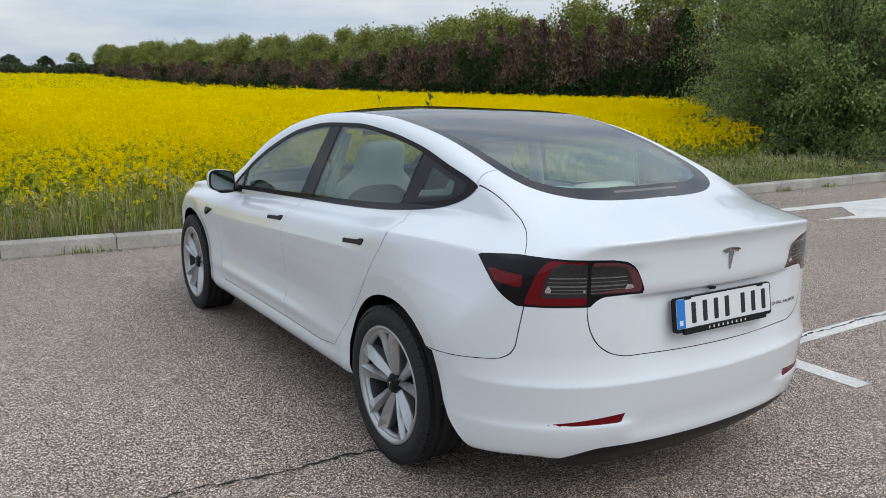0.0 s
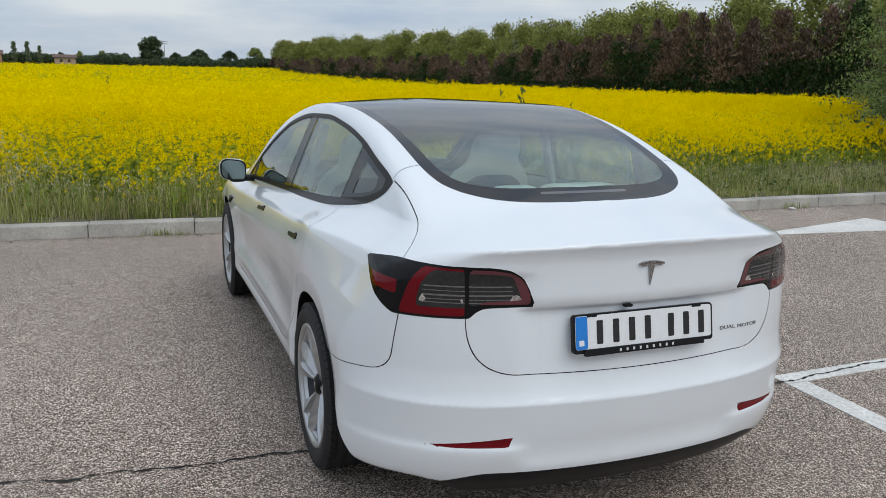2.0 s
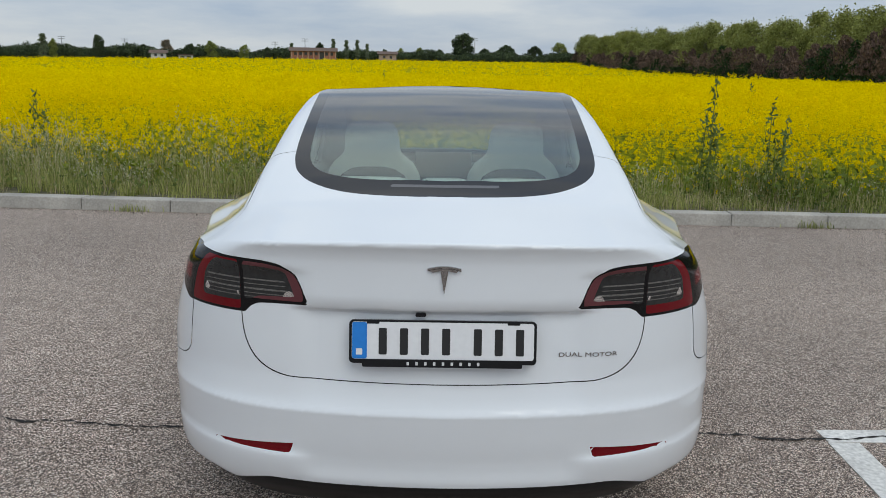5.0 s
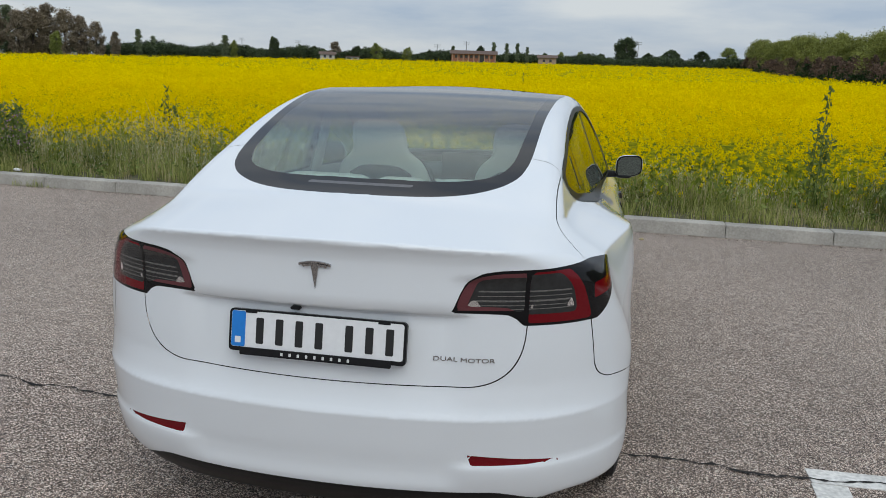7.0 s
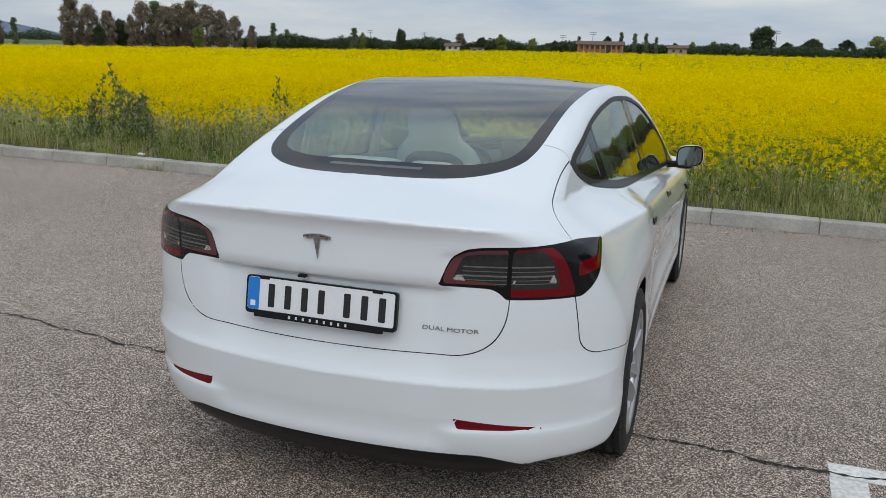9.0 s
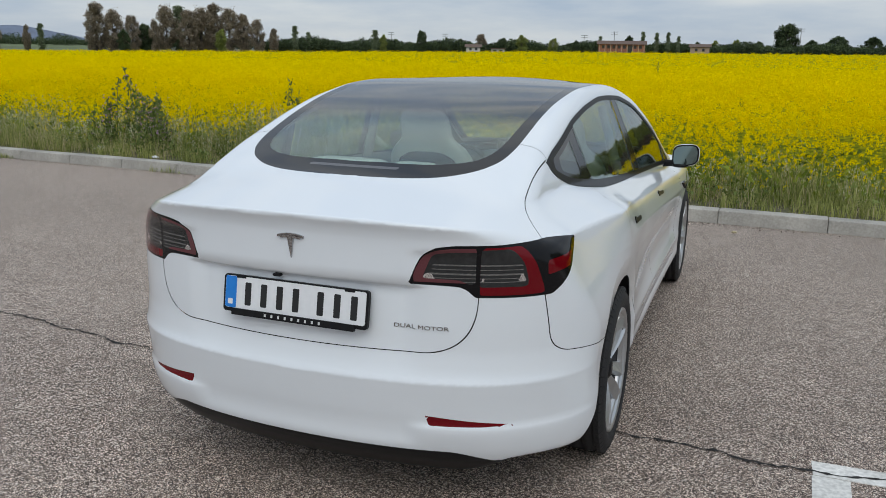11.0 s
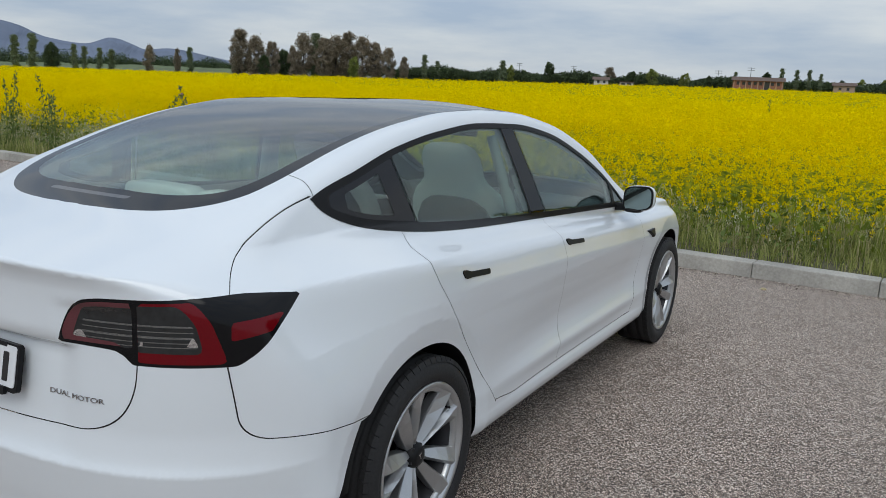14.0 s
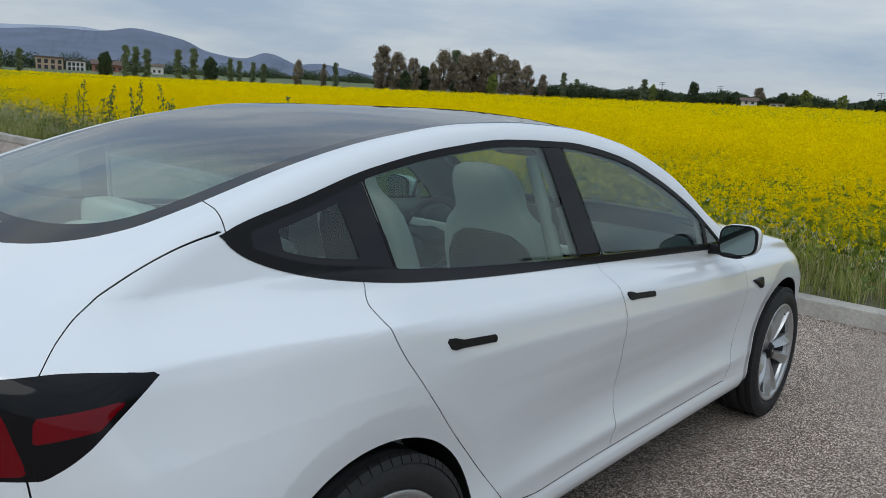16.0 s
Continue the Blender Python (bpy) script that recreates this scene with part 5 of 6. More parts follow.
HANDLE = [(-0.106, 0.006), (-0.098, 0.0135), (-0.075, 0.0135), (-0.04, 0.007), (0.098, 0.0085), (0.105, 0.004), (0.105, -0.006), (0.1, -0.0115), (-0.04, -0.0135), (-0.075, -0.0165), (-0.092, -0.012)]
for hand in (-1, 1):
    for y, z in ((0.285, 0.905), (1.262, 0.876)):
        p, u, v, n = side_frame(y, z, hand, -0.1)
        part("door_handle", plate_on(HANDLE, 0.004, p, u, v, n), BLACK_TRIM, car, "flush satin black door handle")
    p, u, v, n = side_frame(2.4, 0.765, hand, -0.05)
    part("side_camera", plate_on([(-0.062, 0.017), (0.05, 0.024), (0.058, 0.018), (0.045, -0.02), (0.03, -0.026)], 0.014, p, u, v, n, 0.01, 0.006), BLACK_TRIM, car, "black indicator and camera pod")
    # door mirror
    mirror = new("door_mirror")
    mirror.parent = car
    mirror["label"] = "white-backed door mirror"
    shell = bmesh.new()
    bmesh.ops.create_uvsphere(shell, u_segments=40, v_segments=24, radius=1.0)
    for w in shell.verts:
        q = w.co.copy()
        sx = math.copysign(abs(q.x) ** 0.62, q.x)
        sz = math.copysign(abs(q.z) ** 0.62, q.z)
        y = q.y
        depth = 0.1 if y > 0 else 0.018
        taper = 1 - 0.16 * (sx * 0.5 + 0.5) * (1 if sz < 0 else 0.35)
        w.co = Vector((hand * (0.944 + 0.08 * sx), 2.0 + depth * y, 1.0 + 0.071 * sz * taper + 0.006 * sx))
    if hand < 0:
        bmesh.ops.reverse_faces(shell, faces=shell.faces[:])
    part("mirror_shell", shell, PAINT, mirror, smooth=True)
    base = bmesh.new()
    bmesh.ops.create_uvsphere(base, u_segments=32, v_segments=12, radius=1.0)
    for w in base.verts:
        q = w.co.copy()
        sx = math.copysign(abs(q.x) ** 0.6, q.x)
        w.co = Vector((hand * (0.915 + 0.05 * sx), 2.02 + 0.06 * q.y, 0.94 + 0.016 * q.z))
    part("mirror_foot", base, BLACK_TRIM, mirror, "black mirror underside", smooth=True)
    part("mirror_arm", tubes_mesh("mirror_arm", [([(hand * 0.79, 2.03, 0.945), (hand * 0.85, 2.02, 0.948), (hand * 0.93, 2.01, 0.95)], [0.026, 0.02, 0.024])], BLACK_TRIM, 10), None, mirror, "black mirror arm")
    for name, s, mat, depth in (("mirror_surround", 1.07, BLACK_TRIM, 0.004), ("mirror_glass", 0.96, MIRROR, 0.0072)):
        ring = []
        for a in np.linspace(0, 2 * math.pi, 36, endpoint=False):
            cx, cz = math.cos(a), math.sin(a)
            cx, cz = math.copysign(abs(cx) ** 0.55, cx), math.copysign(abs(cz) ** 0.55, cz)
            ring.append((hand * (0.944 + 0.072 * s * cx), 1.0 + 0.063 * s * cz * (1 - 0.1 * (cx + 1) * (cz < 0)) + 0.006 * cx))
        bm = prism_bm(ring, 0.012)
        for w in bm.verts:
            w.co.y += 1.98 - depth + 0.0
        part(name, bm, mat, mirror)

# number plate with its holder; its characters are plain bars
PY = -0.951
plate = new("number_plate")
plate.parent = car
plate["label"] = "white number plate in a black holder"


def rounded(x0, x1, z0, z1, r, k=5):
    pts = []
    for cx, cz, a0 in ((x1 - r, z1 - r, 0), (x0 + r, z1 - r, 90), (x0 + r, z0 + r, 180), (x1 - r, z0 + r, 270)):
        pts += [(cx + r * math.cos(radians(a0 + 90 * i / k)), cz + r * math.sin(radians(a0 + 90 * i / k))) for i in range(k + 1)]
    return pts


TILT = Matrix.Translation((0, PY, 0.772)) @ Matrix.Rotation(radians(-9), 4, "X")


def on_plate(name, outline, depth, mat, back=0.0, bevel=0.0, label=""):
    """depth: how far it stands out to the rear from the plate's back."""
    bm = prism_bm(outline, -depth, bevel)
    bmesh.ops.translate(bm, verts=bm.verts[:], vec=(0, -back, 0))
    return part(name, bm, mat, plate, label, TILT)


on_plate("plate_holder", rounded(-0.268, 0.266, -0.063, 0.061, 0.012), 0.014, BLACK_TRIM, -0.004, label="black plastic plate holder")
on_plate("plate", rounded(-0.26, 0.258, -0.05, 0.056, 0.008), 0.002, PLATE_WHITE, 0.0105)
on_plate("country_strip", rounded(-0.259, -0.217, -0.049, 0.055, 0.006), 0.0012, PLATE_BLUE, 0.0122, label="blue strip at the plate's end")
on_plate("holder_ledge", rounded(-0.23, 0.225, -0.072, -0.05, 0.004), 0.012, BLACK_TRIM, 0.006, 0.002, "black ledge under the plate")
for i, x in enumerate((-0.172, -0.112, -0.052, 0.008, 0.098, 0.158, 0.218)):
    on_plate("character_bar", rounded(x - 0.0115, x + 0.0115, -0.037, 0.039, 0.004), 0.0012, PLATE_INK, 0.0122)
on_plate("country_bar", rounded(-0.248, -0.23, -0.038, -0.02, 0.002), 0.0008, PLATE_WHITE, 0.0132)
for x in np.linspace(-0.1, 0.1, 9):
    on_plate("letter_bar", rounded(x - 0.0035, x + 0.0035, -0.066, -0.0565, 0.001), 0.0008, PALE_INK, 0.0178)
for x in (-0.2, 0.2):
    on_plate("clip", rounded(x - 0.018, x + 0.018, 0.051, 0.062, 0.002), 0.002, BLACK_TRIM, 0.0115)
part("reversing_camera", prism_bm(rounded(-0.08, -0.05, 0.846, 0.855, 0.004), -0.012), BLACK_TRIM, car, "small black reversing camera", Matrix.Translation((0, -0.944, 0)))

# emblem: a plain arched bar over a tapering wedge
emblem = new("emblem")
emblem.parent = car
emblem["label"] = "chrome emblem on the boot lid"
arc = []
for s, rad in ((1, 0.0), (-1, 0.007)):
    for x in np.linspace(-0.047, 0.047, 13)[::s]:
        arc.append((x, 0.03 - 3.2 * x * x - rad))
wedge = [(-0.04, 0.021), (-0.012, 0.0265), (0.0, 0.022), (0.012, 0.0265), (0.04, 0.021), (0.034, 0.012), (0.011, 0.0165), (0.0, -0.051), (-0.011, 0.0165), (-0.034, 0.012)]
LOGO = Matrix.Translation((0, -0.9745, 0.968)) @ Matrix.Rotation(radians(2.5), 4, "X")
part("arch_bar", prism_bm(arc, 0.008), DARK_CHROME, emblem, "", LOGO)
part("wedge", prism_bm(wedge, 0.008), DARK_CHROME, emblem, "", LOGO)

# lettering on the boot lid
text = bpy.data.curves.new("badge", "FONT")
text.body, text.size, text.extrude, text.space_character = "DUAL MOTOR", 0.025, 0.0012, 1.0
text.align_x = "CENTER"
letters = new("badge", text)
bpy.context.view_layer.update()
me = bpy.data.meshes.new_from_object(letters.evaluated_get(bpy.context.evaluated_depsgraph_get()))
bpy.data.objects.remove(letters)
co = np.array([v.co for v in me.vertices])
width = np.ptp(co[:, 0])
co[:, 0] *= 0.175 / width
at_x, at_z = co[:, 0] + 0.423, co[:, 1] * 0.72 + 0.721
away = rear_y(at_x, at_z) - 0.0015 - co[:, 2]
for v, x, y, z in zip(me.vertices, at_x, away, at_z):
    v.co = (x, y, z)
me.materials.clear()
me.materials.append(DARK_CHROME)
badge = part("badge", me, None, car, "chrome badge reading DUAL MOTOR")

# ---------------------------------------------------------------- cabin
def cushion(x0, x1, y0, y1, z0, z1, soft=0.5, lean=0.0, taper=0.0):
    """A padded block; lean shifts its top along y, taper narrows its top."""
    bm = bmesh.new()
    bmesh.ops.create_uvsphere(bm, u_segments=28, v_segments=16, radius=1.0)
    for v in bm.verts:
        s = [math.copysign(abs(c) ** soft, c) for c in v.co]
        t = s[2] * 0.5 + 0.5
        v.co = Vector(((x0 + x1) / 2 + (x1 - x0) / 2 * s[0] * (1 - taper * t), (y0 + y1) / 2 + (y1 - y0) / 2 * s[1] + lean * t, (z0 + z1) / 2 + (z1 - z0) / 2 * s[2]))
    return bm


cabin = new("cabin")
cabin.parent = car
cabin["label"] = "white and dark cabin fittings"
def loft(rows, lean, sides=28, soft=0.55):
    """A padded form of stacked rounded sections: height, half width, half depth, middle in y."""
    bm = bmesh.new()
    rings = []
    for z, hw, hd, y in rows:
        ring = []
        for k in range(sides):
            a = 2 * math.pi * k / sides
            c, d = math.cos(a), math.sin(a)
            ring.append(bm.verts.new((hw * math.copysign(abs(c) ** soft, c), y + lean * z + hd * math.copysign(abs(d) ** soft, d), z)))
        rings.append(ring)
    for lo, hi in zip(rings, rings[1:]):
        for k in range(sides):
            bm.faces.new((lo[k], lo[(k + 1) % sides], hi[(k + 1) % sides], hi[k]))
    bm.faces.new(rings[0][::-1]), bm.faces.new(rings[-1])
    return bm


SEAT = [(0.45, 0.23, 0.08, 1.48), (0.6, 0.255, 0.085, 1.48), (0.8, 0.262, 0.08, 1.48), (0.93, 0.255, 0.074, 1.475), (1.01, 0.238, 0.068, 1.47), (1.06, 0.21, 0.062, 1.465),
        (1.09, 0.175, 0.058, 1.46), (1.112, 0.152, 0.056, 1.455), (1.14, 0.142, 0.056, 1.45), (1.19, 0.14, 0.056, 1.445), (1.235, 0.132, 0.052, 1.44), (1.265, 0.113, 0.044, 1.438), (1.28, 0.08, 0.028, 1.436), (1.285, 0.04, 0.01, 1.435)]
PANEL = [(0.45, 0.2, 0.03, 1.405), (0.6, 0.215, 0.03, 1.41), (0.82, 0.215, 0.028, 1.412), (0.93, 0.2, 0.026, 1.412), (1.0, 0.165, 0.022, 1.412), (1.035, 0.11, 0.016, 1.412), (1.045, 0.05, 0.008, 1.412)]
for x in (-0.37, 0.37):
    m = Matrix.Translation((x, 0, 0))
    part("front_seat_back", loft(SEAT, -0.35), CABIN_WHITE, cabin, "white front seat back with a fixed headrest", m, smooth=True)
    part("front_seat_panel", loft(PANEL, -0.35), CABIN_DARK, cabin, "dark back panel of the front seat", m, smooth=True)
    part("front_seat_cushion", cushion(x - 0.25, x + 0.25, 1.16, 1.68, 0.42, 0.6, 0.4), CABIN_WHITE, cabin, smooth=True)
    part("rear_headrest", cushion(x * 0.84 - 0.195, x * 0.84 + 0.195, -0.02, 0.09, 0.9, 1.118, 0.3, -0.02, 0.05), CABIN_WHITE, cabin, "white rear headrest", smooth=True)
part("rear_headrest", cushion(-0.105, 0.105, -0.02, 0.09, 0.9, 1.115, 0.3, -0.02, 0.05), CABIN_WHITE, cabin, "white rear headrest", smooth=True)
part("rear_seat_back", cushion(-0.66, 0.66, 0.06, 0.22, 0.5, 1.05, 0.35, -0.16, 0.06), CABIN_WHITE, cabin, "white rear seat back", smooth=True)
part("rear_seat_cushion", cushion(-0.66, 0.66, 0.1, 0.68, 0.42, 0.62, 0.35), CABIN_WHITE, cabin, smooth=True)
part("parcel_shelf", box_bm(-0.62, 0.62, -0.6, 0.0, 0.97, 0.99, 0.008), CABIN_LINER, cabin, "pale grey parcel shelf")
part("floor", box_bm(-0.78, 0.78, -0.5, 2.4, 0.36, 0.4, 0.0), CABIN_DARK, cabin, "dark cabin floor")
part("dashboard", cushion(-0.72, 0.72, 1.85, 2.35, 0.68, 0.945, 0.3), CABIN_DARK, cabin, "dark dashboard", smooth=True)
part("dashboard_trim", box_bm(-0.72, 0.72, 1.83, 1.86, 0.84, 0.88, 0.008), CABIN_WHITE, cabin, "white dashboard strip")
part("screen", box_bm(-0.17, 0.17, 1.72, 1.735, 0.84, 1.06, 0.006), CABIN_DARK, cabin, "black centre screen")
part("screen_stem", box_bm(-0.04, 0.04, 1.735, 1.84, 0.88, 0.94, 0.01), CABIN_DARK, cabin)
ring = [(-0.37 + 0.175 * math.cos(a), 1.6 + 0.07 * math.sin(a), 0.86 + 0.16 * math.sin(a)) for a in np.linspace(0, 2 * math.pi, 33)]
part("steering_wheel", tubes_mesh("steering_wheel", [(ring, [0.016] * 33), ([(-0.53, 1.6, 0.86), (-0.37, 1.62, 0.85), (-0.21, 1.6, 0.86)], [0.012, 0.05, 0.012]), ([(-0.37, 1.62, 0.85), (-0.37, 1.8, 0.8)], [0.03, 0.03])], CABIN_DARK, 8), None, cabin, "dark steering wheel")
part("rear_view_mirror", box_bm(-0.12, 0.12, 1.72, 1.745, 1.27, 1.335, 0.012), GLOSS_BLACK, cabin, "black rear-view mirror")
for x in (-0.74, 0.74):
    part("door_armrest", cushion(x - 0.05, x + 0.05, 0.35, 1.75, 0.62, 0.72, 0.4), CABIN_WHITE, cabin, "white door armrest", smooth=True)
    for y, top in ((0.93, 1.33),):
        part("belt_pillar", tubes_mesh("belt_pillar", [([(x * 0.97, y + 0.06, 0.95), (x * 0.82, y, top)], [0.026, 0.02])], CABIN_LINER, 8), None, cabin)
    part("seat_belt", box_bm(x * 0.93 - 0.003, x * 0.93 + 0.003, 0.96, 1.005, 0.6, 1.2), CABIN_DARK, cabin, "dark seat belt")

# ---------------------------------------------------------------- hedge and trees on the right of the field
def clump_points(r, centre, radius, count, ragged=1.5):
    """Points in a ragged ball that thins out towards its outside."""
    d = r.normal(0, 1, (count, 3))
    d /= np.linalg.norm(d, axis=1)[:, None]
    rad = np.where(r.random(count) < 0.7, r.random(count) ** 0.5, np.minimum(np.abs(r.normal(0, 0.5 * ragged, count)), ragged))
    return np.asarray(centre) + d * rad[:, None] * np.asarray(radius)


def hedge_line(t):
    """Places along the hedge, from the near end to the far one."""
    return np.interp(t, [0, 0.12, 0.35, 0.75, 1], [24, 27.5, 32, 37, 43]), np.interp(t, [0, 0.12, 0.35, 0.75, 1], [9, 20, 60, 160, 262])


r = np.random.default_rng(21)
green, brown, bark = [], [], []
green_s, brown_s = [], []
for t in np.concatenate([np.linspace(0, 0.35, 85), np.linspace(0.355, 1.0, 80)]):
    hx, hy = hedge_line(t)
    hx, hy = hx + r.normal(0, 0.5), hy + r.normal(0, 0.5)
    z0 = float(ground_z(hx, hy))
    h = r.uniform(3.4, 4.8) * np.interp(t, [0, 0.12, 0.22, 0.4, 1], [1.15, 1.05, 1.15, 0.95, 0.95])
    size = 0.042 + 0.1 * t
    n = int(3000 * (1 - 0.62 * min(t / 0.5, 1)))
    dry = r.random() < 0.6
    q = r.random(n) ** 1.15
    spread = 1.35 * np.clip(1.05 - q, 0.04, 1) ** 0.62 * (0.9 + 1.2 * t)
    ang = r.uniform(0, 2 * np.pi, n)
    tier = 0.75 + 0.3 * np.sin(q * h * 9 + 3 * np.sin(ang * 2 + hy))
    rad = spread * np.sqrt(r.random(n)) * tier
    pts = np.stack([hx + rad * np.cos(ang), hy + rad * np.sin(ang) * 1.2, z0 + 0.1 + h * q - 0.18 * rad], 1)
    is_green = (q < (0.3 + 0.4 * r.random()) * (0.9 if dry else 1.6)) & (r.random(n) < 0.88)
    green.append(pts[is_green]), green_s.append(np.full(is_green.sum(), size))
    brown.append(pts[~is_green]), brown_s.append(np.full((~is_green).sum(), size * 0.85))
g, b = np.concatenate(green), np.concatenate(brown)
tagged(new("conifer_hedge", scatter("conifer_hedge", g, np.concatenate(green_s) * r.uniform(0.6, 1.4, len(g)), CONIFER, r, lean=np.array((-0.4, 0, 0.7)), long=1.5)), "dark green lower part of a conifer hedge beside the field", "hedge", kind="stuff")
tagged(new("dry_hedge", scatter("dry_hedge", b, np.concatenate(brown_s) * r.uniform(0.6, 1.4, len(b)), BROWN_TWIG, r, lean=np.array((-0.2, 0, 1.0)), long=1.8)), "brown dried-out conifers of the hedge beside the field", "hedge", kind="stuff")


def tree(name, label, height, width, trunk, leaf_mat, leaf, leaves, seed, clumps=14, low=0.3, narrow=False, at=(0, 0, 0), group="", lean=None, limb=1.0, tall=0.75):
    """A tapered trunk with limbs, and a crown of leaf clumps with gaps."""
    r = np.random.default_rng(seed)
    t = thing(name, label, "tree", Matrix.Translation(at), group)
    runs = [([(r.normal(0, 0.02) * height * s, r.normal(0, 0.02) * height * s, height * 0.85 * s) for s in np.linspace(0, 1, 6)], np.linspace(trunk, trunk * 0.2, 6))]
    pts = []
    for i in range(clumps):
        s = low + (1 - low) * (i + r.random()) / clumps
        ang = r.uniform(0, 2 * np.pi)
        if narrow:
            reach = width * 0.5 * math.sin(math.pi * min(1, 0.12 + s * 0.86)) ** 0.8 * r.uniform(0.1, 0.55)
            rad = (width * 0.3, width * 0.3, height / clumps * 1.5)
        else:
            reach = width * 0.5 * math.sin(math.pi * (0.14 + 0.8 * (s - low) / (1 - low))) ** 0.7 * r.uniform(0.35, 0.9)
            k = r.uniform(0.17, 0.29) * (20 / max(clumps, 20)) ** 0.35
            rad = (width * k, width * k, width * k * tall)
        c = np.array((reach * math.cos(ang), reach * math.sin(ang), height * s * 0.94))
        root = np.array((0, 0, height * max(0.12, s - 0.25)))
        mid = root * 0.45 + c * 0.55 + np.array((0, 0, -0.03 * height))
        runs.append(([root, mid, c], [trunk * 0.35 * limb, trunk * 0.2 * limb, trunk * 0.05 * limb]))
        pts.append(clump_points(r, c, rad, leaves // clumps, 1.25))
    part("trunk", tubes_mesh("trunk", runs, BARK, 6), None, t, "grey-brown trunk and limbs")
    p = np.concatenate(pts)
    part("crown", scatter("crown", p, leaf * r.uniform(0.5, 1.4, len(p)), leaf_mat, r, lean=lean), None, t)
    return t


def at_ground(x, y, turn=0.0, scale=1.0):
    return Matrix.Translation((x, y, float(ground_z(x, y)) - 0.05)) @ Matrix.Rotation(turn, 4, "Z") @ Matrix.Scale(scale, 4)


GREEN_BELT = "trees behind the hedge"
belt = [tree("broadleaf_tree", "young-leaved olive-green tree behind the conifer hedge", 7.6, 7.6, 0.12, BELT_LEAF, 0.1, 16000, 31 + i, 80, 0.1, group=GREEN_BELT) for i in range(3)]
r = np.random.default_rng(41)
spots = []
for t in np.concatenate([np.linspace(0.0, 0.4, 20), np.linspace(0.42, 1.02, 24)]):
    hx, hy = hedge_line(min(t, 1))
    spots.append((hx + 4.0 + r.normal(0, 1.0), hy + r.normal(0, 1.5), r.uniform(0.86, 1.1) * np.interp(t, [0, 0.1, 0.2, 0.35, 0.6, 1], [1.2, 1.0, 0.88, 0.88, 1.04, 1.25])))
for i, (x, y, s) in enumerate(spots):
    m = at_ground(x, y, r.uniform(0, 6.28), s)
    if i < 3:
        belt[i].matrix_basis = m
    else:
        ob = copy_thing(belt[i % 3], m)
        ob.matrix_basis = m

# the big shrub-like tree beside the kerb, and its low growth
def shrub(at, height, reach, limbs, leaves, seed):
    """A wide shrubby tree: arching limbs from the ground that droop at their ends, with leaves along them."""
    r = np.random.default_rng(seed)
    t = thing("willow_like_tree", "wide green shrubby tree with drooping twigs beside the kerb", "tree", Matrix.Translation(at))
    runs, pts = [], []
    for i in range(limbs):
        a = r.uniform(0, 2 * np.pi)
        out = reach * r.uniform(0.25, 1.0) ** 0.7
        top = height * r.uniform(0.06, 1.0) ** 0.8 * math.sqrt(max(0.05, 1 - (out / reach) ** 2 * 0.75))
        droop = r.uniform(0.05, 0.22) * out
        s = np.linspace(0, 1, 7)
        wob = np.cumsum(r.normal(0, 0.05, (7, 2)), 0) * out * 0.4
        line = np.stack([math.cos(a) * (0.25 + out * s ** 1.2) + wob[:, 0], math.sin(a) * (0.25 + out * s ** 1.2) + wob[:, 1], top * (1.9 * s - 0.9 * s * s) - droop * s ** 3], 1)
        runs.append((line, np.linspace(0.03, 0.004, 7)))
        u = r.uniform(0.25, 1.03, leaves // limbs)
        on = np.stack([np.interp(u, s, line[:, k]) for k in range(3)], 1)
        side = r.normal(0, 1, (len(u), 3)) * (0.08 + 0.2 * r.random((len(u), 1)))
        side[:, 2] = side[:, 2] * 0.7 - 0.5 * np.hypot(side[:, 0], side[:, 1])
        on = on + side
        on[:, 2] = np.maximum(on[:, 2], 0.05)
        pts.append(on)
    part("trunk", tubes_mesh("trunk", runs, BARK, 5), None, t, "thin grey-brown limbs")
    p = np.concatenate(pts)
    part("crown", scatter("crown", p, r.uniform(0.014, 0.036, len(p)), BUSH_LEAF, r, lean=np.array((0, 0, -0.6)), long=1.5), None, t)
    return t


bush = shrub((15.4, 8.3, 0.1), 6.8, 3.2, 260, 130000, 51)
bush2 = shrub((18.6, 11.0, 0.1), 6.6, 3.6, 160, 60000, 52)
twigs = []
for i in range(22):
    a = r.uniform(2.2, 4.6)
    p0 = np.array((15.6, 8.4, 0.1)) + np.array((0.4 * math.cos(a), 0.4 * math.sin(a), r.uniform(0.3, 3.0)))
    d = np.array((math.cos(a), math.sin(a), r.uniform(0.1, 0.7))) * r.uniform(1.6, 3.3)
    twigs.append(([p0 - np.array((15.6, 8.4, 0.1)), p0 + d * 0.5 + (0, 0, 0.15) - np.array((15.6, 8.4, 0.1)), p0 + d - np.array((15.6, 8.4, 0.1))], [0.02, 0.012, 0.004]))
tagged(part("branch", tubes_mesh("branch", twigs, BARK, 5), None, bush, "thin grey bare branches"), kind="stuff")

# ---------------------------------------------------------------- the far side of the field
def bearing(az, dist):
    """A place by its bearing to the left of the car's heading, and its distance."""
    return -dist * math.sin(radians(az)), -3.0 + dist * math.cos(radians(az))


def top_height(az, el, dist):
    x, y = bearing(az, dist)
    return 1.52 + dist * math.tan(radians(el)) - float(ground_z(x, y))


